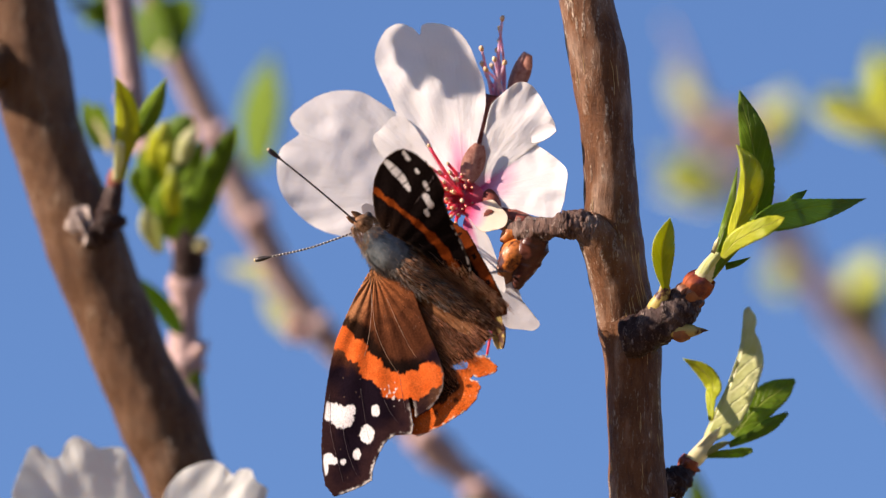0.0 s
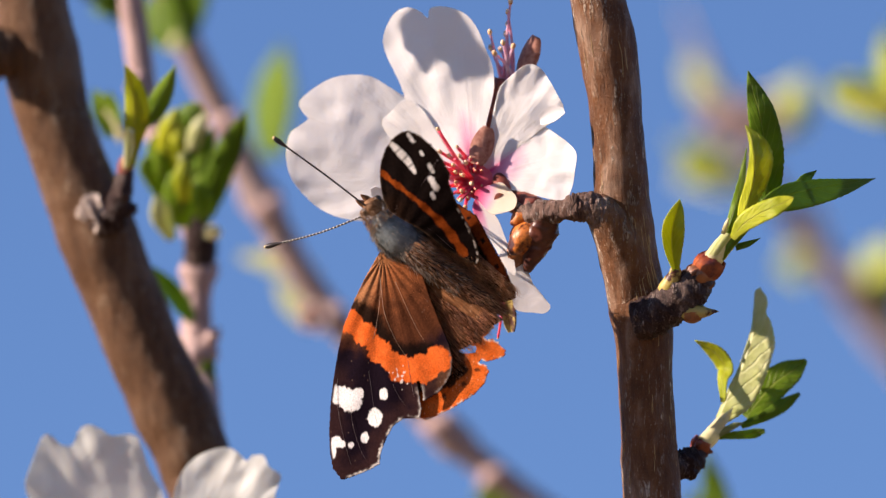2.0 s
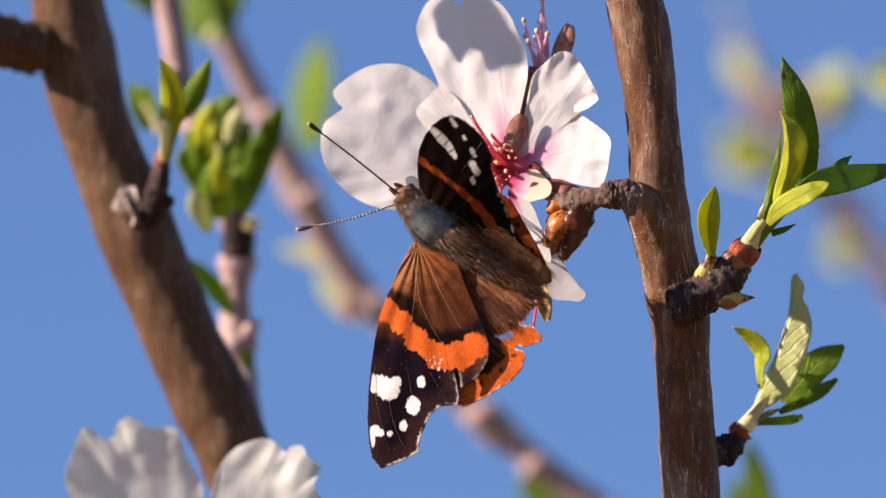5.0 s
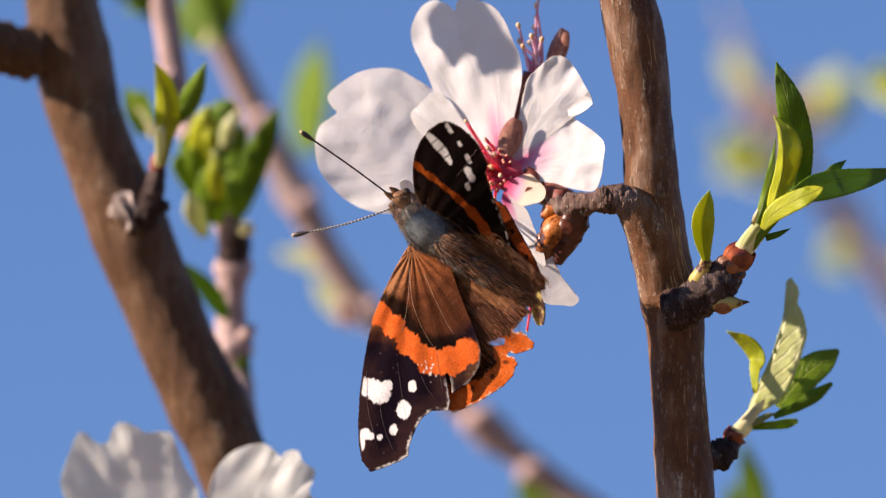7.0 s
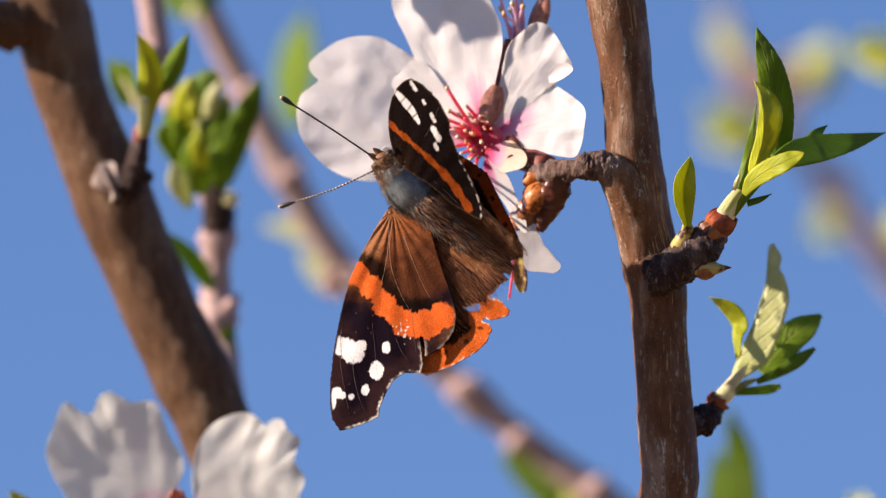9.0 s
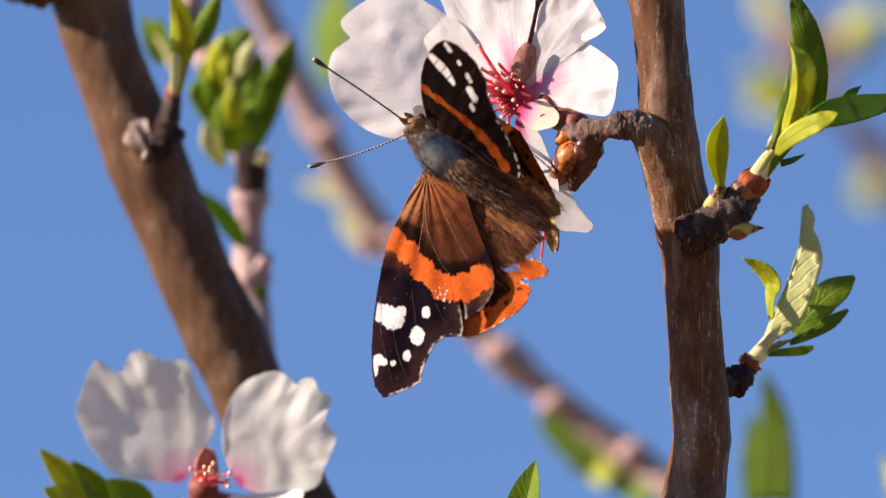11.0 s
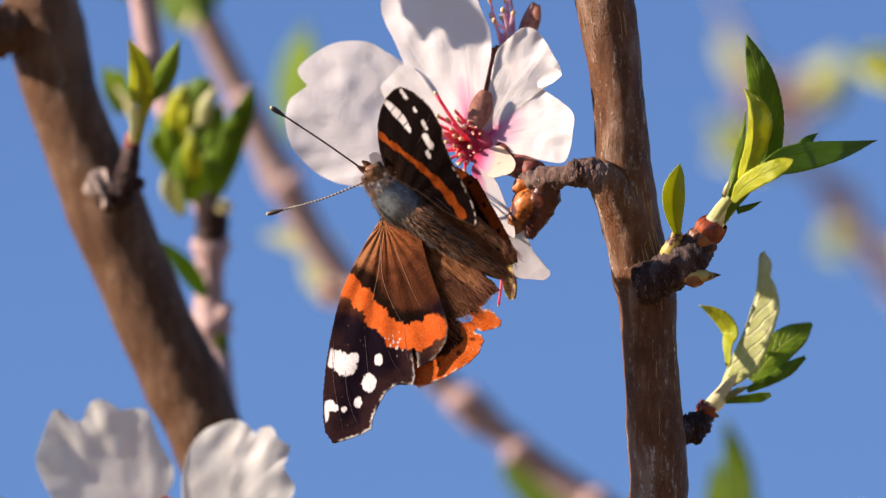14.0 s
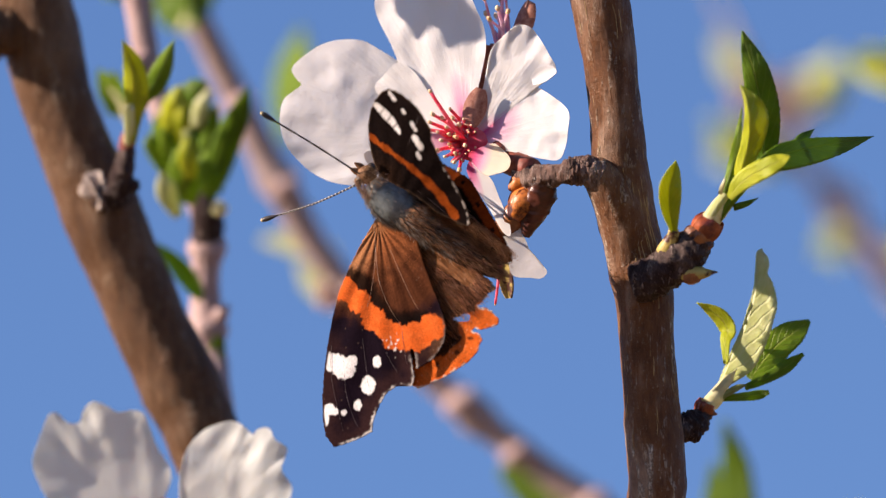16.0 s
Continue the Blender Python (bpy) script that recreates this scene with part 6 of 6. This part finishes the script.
def raised_hind_pigment(x, y, margin):
    w = Vector((x, y, 0))
    n1, n2 = noise.noise(w * 0.9), noise.noise(w * 2.6)
    d, s = near_line(R_HIND_EDGE, x, y)
    col = blend((0.012, 0.007, 0.005), (0.15, 0.062, 0.026), soft(3.2, 4.6, d + 0.6 * n1))
    half = 1.70 - 0.5 * s + 0.20 * n2
    col = blend(col, blend((0.17, 0.032, 0.008), (0.34, 0.070, 0.014), 0.5 + 0.5 * n1), soft(half + 0.2, half - 0.2, d) * soft(0.93, 0.84, s))
    if abs(math.sin(s * 16)) > 0.965 and 0.6 < d < 1.1:
        col = (0.03, 0.014, 0.010)
    tail = math.hypot(x - 3.2, (y + 16.5) * 0.7)
    col = blend(col, (0.010, 0.012, 0.018), soft(0.9, 0.5, tail + 0.2 * n2))
    return blend(col, (0.05, 0.03, 0.02), 0.7 * soft(0.25, 0.1, margin + 0.2 * n2))


BUTTERFLY_AT = (-7.22, -2.00, 0.08)
ANT_A = (-1.0, 20.0, 5.5)
ANT_B = (-12.6, 11.9, -3.4)
body, left_fore, left_hind, right_fore, right_hind, antennae = butterfly()


# ---- what moves ----
def turned(at, axis, degrees):
    """A turn about an axis through a point of the butterfly's own space, in millimetres."""
    p = Matrix.Translation(Vector(at) * MM)
    return p @ Matrix.Rotation(radians(degrees), 4, axis) @ p.inverted()


REST = body.matrix_world.copy()


def shifted(dx, dz, degrees):
    """The butterfly's pose as it shuffles on the flower: millimetres across and up the plan, and a turn in its plane."""
    at = PLAN @ Matrix.Translation(Vector(BUTTERFLY_AT) * MM)
    return at @ Matrix.Translation(Vector((dx, 0, dz)) * MM) @ Matrix.Rotation(radians(-degrees), 4, "Y") @ at.inverted() @ REST


def swayed(ob, dx, dz):
    """A thing's pose, moved in the plan by millimetres across and up."""
    return PLAN @ Matrix.Translation(Vector((dx, 0, dz)) * MM) @ PLAN.inverted() @ ob.matrix_world


def motions():
    # the flowers give way little by little under the butterfly and the breeze
    walk(flower, [(t, swayed(flower, -0.034 * t, 0.046 * t)) for t in (0.0, 4.0, 8.0, 12.0, 16.0)])
    walk(hanging, [(t, swayed(hanging, dx, 0.0)) for t, dx in ((0.0, 0.0), (4.0, -0.15), (8.0, -0.46), (12.0, -0.50), (16.0, -0.46))])
    walk(body, [
        (0.0, shifted(0.000, 0.000, 0.00)),
        (0.5, shifted(-0.107, -0.003, -0.11)),
        (1.0, shifted(-0.035, 0.084, -0.61)),
        (1.5, shifted(-0.023, 0.000, -0.82)),
        (2.0, shifted(-0.146, 0.073, -0.88)),
        (2.5, shifted(-0.116, -0.038, -0.47)),
        (3.0, shifted(-0.393, -0.099, 0.76)),
        (3.5, shifted(-0.597, -0.073, 0.94)),
        (4.0, shifted(-0.610, 0.013, 1.03)),
        (6.5, shifted(0.059, 0.673, -1.76)),
        (7.0, shifted(-0.347, 0.335, -1.11)),
        (7.5, shifted(-1.038, 0.725, -0.54)),
        (8.0, shifted(-0.054, 1.294, -3.77)),
        (8.5, shifted(-0.210, 0.921, -3.45)),
        (9.0, shifted(-0.346, 1.050, -3.99)),
        (9.5, shifted(-0.203, 0.710, -3.17)),
        (9.7, shifted(-0.135, 0.595, -2.96)),
        (11.8, shifted(-0.212, 0.402, -0.12)),
        (12.0, shifted(-0.064, 0.539, -0.68)),
        (12.5, shifted(-0.440, 0.218, 0.18)),
        (13.0, shifted(-0.213, 0.296, -0.77)),
        (13.5, shifted(-0.272, 0.342, -0.94)),
        (14.0, shifted(-0.121, 0.423, -1.20)),
        (14.5, shifted(-0.114, 0.326, -1.12)),
        (15.0, shifted(-0.459, 0.172, -0.12)),
        (15.5, shifted(-0.652, 0.239, 0.02)),
        (16.0, shifted(-0.398, 0.154, -0.36)),
    ])
    walk(left_fore, [
        (0.0, turned((-2.3, 1.0, 0.9), "Z", 0.00)),
        (0.5, turned((-2.3, 1.0, 0.9), "Z", -0.17)),
        (1.0, turned((-2.3, 1.0, 0.9), "Z", 0.13)),
        (1.5, turned((-2.3, 1.0, 0.9), "Z", 0.37)),
        (2.0, turned((-2.3, 1.0, 0.9), "Z", -0.01)),
        (2.5, turned((-2.3, 1.0, 0.9), "Z", 0.21)),
        (3.0, turned((-2.3, 1.0, 0.9), "Z", -0.42)),
        (3.5, turned((-2.3, 1.0, 0.9), "Z", -0.36)),
        (4.0, turned((-2.3, 1.0, 0.9), "Z", -0.15)),
        (6.5, turned((-2.3, 1.0, 0.9), "Z", -0.41)),
        (7.0, turned((-2.3, 1.0, 0.9), "Z", -0.45)),
        (7.5, turned((-2.3, 1.0, 0.9), "Z", -1.88)),
        (8.0, turned((-2.3, 1.0, 0.9), "Z", -1.35)),
        (8.5, turned((-2.3, 1.0, 0.9), "Z", -0.50)),
        (9.0, turned((-2.3, 1.0, 0.9), "Z", -0.79)),
        (9.5, turned((-2.3, 1.0, 0.9), "Z", -0.22)),
        (9.7, turned((-2.3, 1.0, 0.9), "Z", -0.06)),
        (11.8, turned((-2.3, 1.0, 0.9), "Z", -2.84)),
        (12.0, turned((-2.3, 1.0, 0.9), "Z", -3.15)),
        (12.5, turned((-2.3, 1.0, 0.9), "Z", -2.81)),
        (13.0, turned((-2.3, 1.0, 0.9), "Z", -2.64)),
        (13.5, turned((-2.3, 1.0, 0.9), "Z", -2.65)),
        (14.0, turned((-2.3, 1.0, 0.9), "Z", -2.88)),
        (14.5, turned((-2.3, 1.0, 0.9), "Z", -2.47)),
        (15.0, turned((-2.3, 1.0, 0.9), "Z", -2.38)),
        (15.5, turned((-2.3, 1.0, 0.9), "Z", -2.59)),
        (16.0, turned((-2.3, 1.0, 0.9), "Z", -2.35)),
    ])
    walk(left_hind, [
        (0.0, turned((-2.3, 1.0, 0.9), "Z", 0.00)),
        (0.5, turned((-2.3, 1.0, 0.9), "Z", -0.17)),
        (1.0, turned((-2.3, 1.0, 0.9), "Z", 0.13)),
        (1.5, turned((-2.3, 1.0, 0.9), "Z", 0.37)),
        (2.0, turned((-2.3, 1.0, 0.9), "Z", -0.01)),
        (2.5, turned((-2.3, 1.0, 0.9), "Z", 0.21)),
        (3.0, turned((-2.3, 1.0, 0.9), "Z", -0.42)),
        (3.5, turned((-2.3, 1.0, 0.9), "Z", -0.36)),
        (4.0, turned((-2.3, 1.0, 0.9), "Z", -0.15)),
        (6.5, turned((-2.3, 1.0, 0.9), "Z", -0.41)),
        (7.0, turned((-2.3, 1.0, 0.9), "Z", -0.45)),
        (7.5, turned((-2.3, 1.0, 0.9), "Z", -1.88)),
        (8.0, turned((-2.3, 1.0, 0.9), "Z", -1.35)),
        (8.5, turned((-2.3, 1.0, 0.9), "Z", -0.50)),
        (9.0, turned((-2.3, 1.0, 0.9), "Z", -0.79)),
        (9.5, turned((-2.3, 1.0, 0.9), "Z", -0.22)),
        (9.7, turned((-2.3, 1.0, 0.9), "Z", -0.06)),
        (11.8, turned((-2.3, 1.0, 0.9), "Z", -2.84)),
        (12.0, turned((-2.3, 1.0, 0.9), "Z", -3.15)),
        (12.5, turned((-2.3, 1.0, 0.9), "Z", -2.81)),
        (13.0, turned((-2.3, 1.0, 0.9), "Z", -2.64)),
        (13.5, turned((-2.3, 1.0, 0.9), "Z", -2.65)),
        (14.0, turned((-2.3, 1.0, 0.9), "Z", -2.88)),
        (14.5, turned((-2.3, 1.0, 0.9), "Z", -2.47)),
        (15.0, turned((-2.3, 1.0, 0.9), "Z", -2.38)),
        (15.5, turned((-2.3, 1.0, 0.9), "Z", -2.59)),
        (16.0, turned((-2.3, 1.0, 0.9), "Z", -2.35)),
    ])
    walk(right_fore, [
        (0.0, turned((2.0, 3.0, 1.6), "Y", 0.00) @ turned((2.0, 3.0, 1.6), "X", 0.00)),
        (0.5, turned((2.0, 3.0, 1.6), "Y", -0.05) @ turned((2.0, 3.0, 1.6), "X", -1.04)),
        (1.0, turned((2.0, 3.0, 1.6), "Y", -1.81) @ turned((2.0, 3.0, 1.6), "X", -3.19)),
        (1.5, turned((2.0, 3.0, 1.6), "Y", -2.73) @ turned((2.0, 3.0, 1.6), "X", -3.86)),
        (2.0, turned((2.0, 3.0, 1.6), "Y", -1.82) @ turned((2.0, 3.0, 1.6), "X", -3.49)),
        (2.5, turned((2.0, 3.0, 1.6), "Y", -2.61) @ turned((2.0, 3.0, 1.6), "X", -3.55)),
        (3.0, turned((2.0, 3.0, 1.6), "Y", 2.85) @ turned((2.0, 3.0, 1.6), "X", 0.45)),
        (3.5, turned((2.0, 3.0, 1.6), "Y", 4.83) @ turned((2.0, 3.0, 1.6), "X", 2.31)),
        (4.0, turned((2.0, 3.0, 1.6), "Y", 5.15) @ turned((2.0, 3.0, 1.6), "X", 2.73)),
        (6.5, turned((2.0, 3.0, 1.6), "Y", 6.96) @ turned((2.0, 3.0, 1.6), "X", 0.80)),
        (7.0, turned((2.0, 3.0, 1.6), "Y", 5.05) @ turned((2.0, 3.0, 1.6), "X", 1.70)),
        (7.5, turned((2.0, 3.0, 1.6), "Y", 9.85) @ turned((2.0, 3.0, 1.6), "X", 5.69)),
        (8.0, turned((2.0, 3.0, 1.6), "Y", 0.56) @ turned((2.0, 3.0, 1.6), "X", -9.65)),
        (8.5, turned((2.0, 3.0, 1.6), "Y", -4.65) @ turned((2.0, 3.0, 1.6), "X", -14.88)),
        (9.0, turned((2.0, 3.0, 1.6), "Y", -4.09) @ turned((2.0, 3.0, 1.6), "X", -14.16)),
        (9.5, turned((2.0, 3.0, 1.6), "Y", -5.41) @ turned((2.0, 3.0, 1.6), "X", -13.95)),
        (9.7, turned((2.0, 3.0, 1.6), "Y", -5.51) @ turned((2.0, 3.0, 1.6), "X", -14.12)),
        (11.8, turned((2.0, 3.0, 1.6), "Y", 3.12) @ turned((2.0, 3.0, 1.6), "X", -9.25)),
        (12.0, turned((2.0, 3.0, 1.6), "Y", 2.90) @ turned((2.0, 3.0, 1.6), "X", -10.36)),
        (12.5, turned((2.0, 3.0, 1.6), "Y", 1.10) @ turned((2.0, 3.0, 1.6), "X", -9.85)),
        (13.0, turned((2.0, 3.0, 1.6), "Y", 0.44) @ turned((2.0, 3.0, 1.6), "X", -11.14)),
        (13.5, turned((2.0, 3.0, 1.6), "Y", -1.00) @ turned((2.0, 3.0, 1.6), "X", -11.74)),
        (14.0, turned((2.0, 3.0, 1.6), "Y", 0.14) @ turned((2.0, 3.0, 1.6), "X", -12.39)),
        (14.5, turned((2.0, 3.0, 1.6), "Y", -2.49) @ turned((2.0, 3.0, 1.6), "X", -13.10)),
        (15.0, turned((2.0, 3.0, 1.6), "Y", -0.81) @ turned((2.0, 3.0, 1.6), "X", -11.71)),
        (15.5, turned((2.0, 3.0, 1.6), "Y", 0.75) @ turned((2.0, 3.0, 1.6), "X", -11.36)),
        (16.0, turned((2.0, 3.0, 1.6), "Y", -2.50) @ turned((2.0, 3.0, 1.6), "X", -13.62)),
    ])
    walk(right_hind, [
        (0.0, turned((2.0, -1.0, 1.0), "Y", 0.00)),
        (0.5, turned((2.0, -1.0, 1.0), "Y", -0.02)),
        (1.0, turned((2.0, -1.0, 1.0), "Y", -0.87)),
        (1.5, turned((2.0, -1.0, 1.0), "Y", -1.31)),
        (2.0, turned((2.0, -1.0, 1.0), "Y", -0.87)),
        (2.5, turned((2.0, -1.0, 1.0), "Y", -1.25)),
        (3.0, turned((2.0, -1.0, 1.0), "Y", 1.37)),
        (3.5, turned((2.0, -1.0, 1.0), "Y", 2.32)),
        (4.0, turned((2.0, -1.0, 1.0), "Y", 2.47)),
        (6.5, turned((2.0, -1.0, 1.0), "Y", 3.34)),
        (7.0, turned((2.0, -1.0, 1.0), "Y", 2.43)),
        (7.5, turned((2.0, -1.0, 1.0), "Y", 4.73)),
        (8.0, turned((2.0, -1.0, 1.0), "Y", 0.75)),
        (8.5, turned((2.0, -1.0, 1.0), "Y", -1.27)),
        (9.0, turned((2.0, -1.0, 1.0), "Y", -1.00)),
        (9.5, turned((2.0, -1.0, 1.0), "Y", -1.64)),
        (9.7, turned((2.0, -1.0, 1.0), "Y", -1.69)),
        (11.8, turned((2.0, -1.0, 1.0), "Y", 2.46)),
        (12.0, turned((2.0, -1.0, 1.0), "Y", 2.35)),
        (12.5, turned((2.0, -1.0, 1.0), "Y", 1.49)),
        (13.0, turned((2.0, -1.0, 1.0), "Y", 1.17)),
        (13.5, turned((2.0, -1.0, 1.0), "Y", 0.48)),
        (14.0, turned((2.0, -1.0, 1.0), "Y", 1.03)),
        (14.5, turned((2.0, -1.0, 1.0), "Y", -0.24)),
        (15.0, turned((2.0, -1.0, 1.0), "Y", 0.57)),
        (15.5, turned((2.0, -1.0, 1.0), "Y", 1.32)),
        (16.0, turned((2.0, -1.0, 1.0), "Y", -0.24)),
    ])
    walk(antennae[0][0], [
        (0.0, turned(antennae[0][1], "Z", 0.00)),
        (0.5, turned(antennae[0][1], "Z", 2.46)),
        (1.0, turned(antennae[0][1], "Z", 2.42)),
        (1.5, turned(antennae[0][1], "Z", 3.22)),
        (2.0, turned(antennae[0][1], "Z", 3.42)),
        (2.5, turned(antennae[0][1], "Z", 2.75)),
        (3.0, turned(antennae[0][1], "Z", 2.15)),
        (3.5, turned(antennae[0][1], "Z", 3.03)),
        (4.0, turned(antennae[0][1], "Z", 1.52)),
        (6.5, turned(antennae[0][1], "Z", -0.00)),
        (7.0, turned(antennae[0][1], "Z", 3.91)),
        (7.5, turned(antennae[0][1], "Z", 1.96)),
        (8.0, turned(antennae[0][1], "Z", 7.54)),
        (8.5, turned(antennae[0][1], "Z", 7.56)),
        (9.0, turned(antennae[0][1], "Z", 8.97)),
        (9.5, turned(antennae[0][1], "Z", 8.42)),
        (9.7, turned(antennae[0][1], "Z", 8.35)),
        (11.8, turned(antennae[0][1], "Z", 3.21)),
        (12.0, turned(antennae[0][1], "Z", 4.10)),
        (12.5, turned(antennae[0][1], "Z", 3.29)),
        (13.0, turned(antennae[0][1], "Z", 4.24)),
        (13.5, turned(antennae[0][1], "Z", 5.48)),
        (14.0, turned(antennae[0][1], "Z", 5.26)),
        (14.5, turned(antennae[0][1], "Z", 5.56)),
        (15.0, turned(antennae[0][1], "Z", 5.49)),
        (15.5, turned(antennae[0][1], "Z", 5.27)),
        (16.0, turned(antennae[0][1], "Z", 6.45)),
    ])
    walk(antennae[1][0], [
        (0.0, turned(antennae[1][1], "Z", 0.00)),
        (0.5, turned(antennae[1][1], "Z", 0.73)),
        (1.0, turned(antennae[1][1], "Z", 1.90)),
        (1.5, turned(antennae[1][1], "Z", 1.79)),
        (2.0, turned(antennae[1][1], "Z", 2.10)),
        (2.5, turned(antennae[1][1], "Z", 1.47)),
        (3.0, turned(antennae[1][1], "Z", -0.66)),
        (3.5, turned(antennae[1][1], "Z", -1.21)),
        (4.0, turned(antennae[1][1], "Z", -2.37)),
        (6.5, turned(antennae[1][1], "Z", -2.62)),
        (7.0, turned(antennae[1][1], "Z", -0.54)),
        (7.5, turned(antennae[1][1], "Z", -0.84)),
        (8.0, turned(antennae[1][1], "Z", 6.05)),
        (8.5, turned(antennae[1][1], "Z", 5.62)),
        (9.0, turned(antennae[1][1], "Z", 7.67)),
        (9.5, turned(antennae[1][1], "Z", 5.93)),
        (9.7, turned(antennae[1][1], "Z", 5.39)),
        (11.8, turned(antennae[1][1], "Z", 1.15)),
        (12.0, turned(antennae[1][1], "Z", 1.36)),
        (12.5, turned(antennae[1][1], "Z", 0.81)),
        (13.0, turned(antennae[1][1], "Z", 0.97)),
        (13.5, turned(antennae[1][1], "Z", 2.20)),
        (14.0, turned(antennae[1][1], "Z", 1.99)),
        (14.5, turned(antennae[1][1], "Z", 2.07)),
        (15.0, turned(antennae[1][1], "Z", 2.15)),
        (15.5, turned(antennae[1][1], "Z", 2.39)),
        (16.0, turned(antennae[1][1], "Z", 3.22)),
    ])


motions()
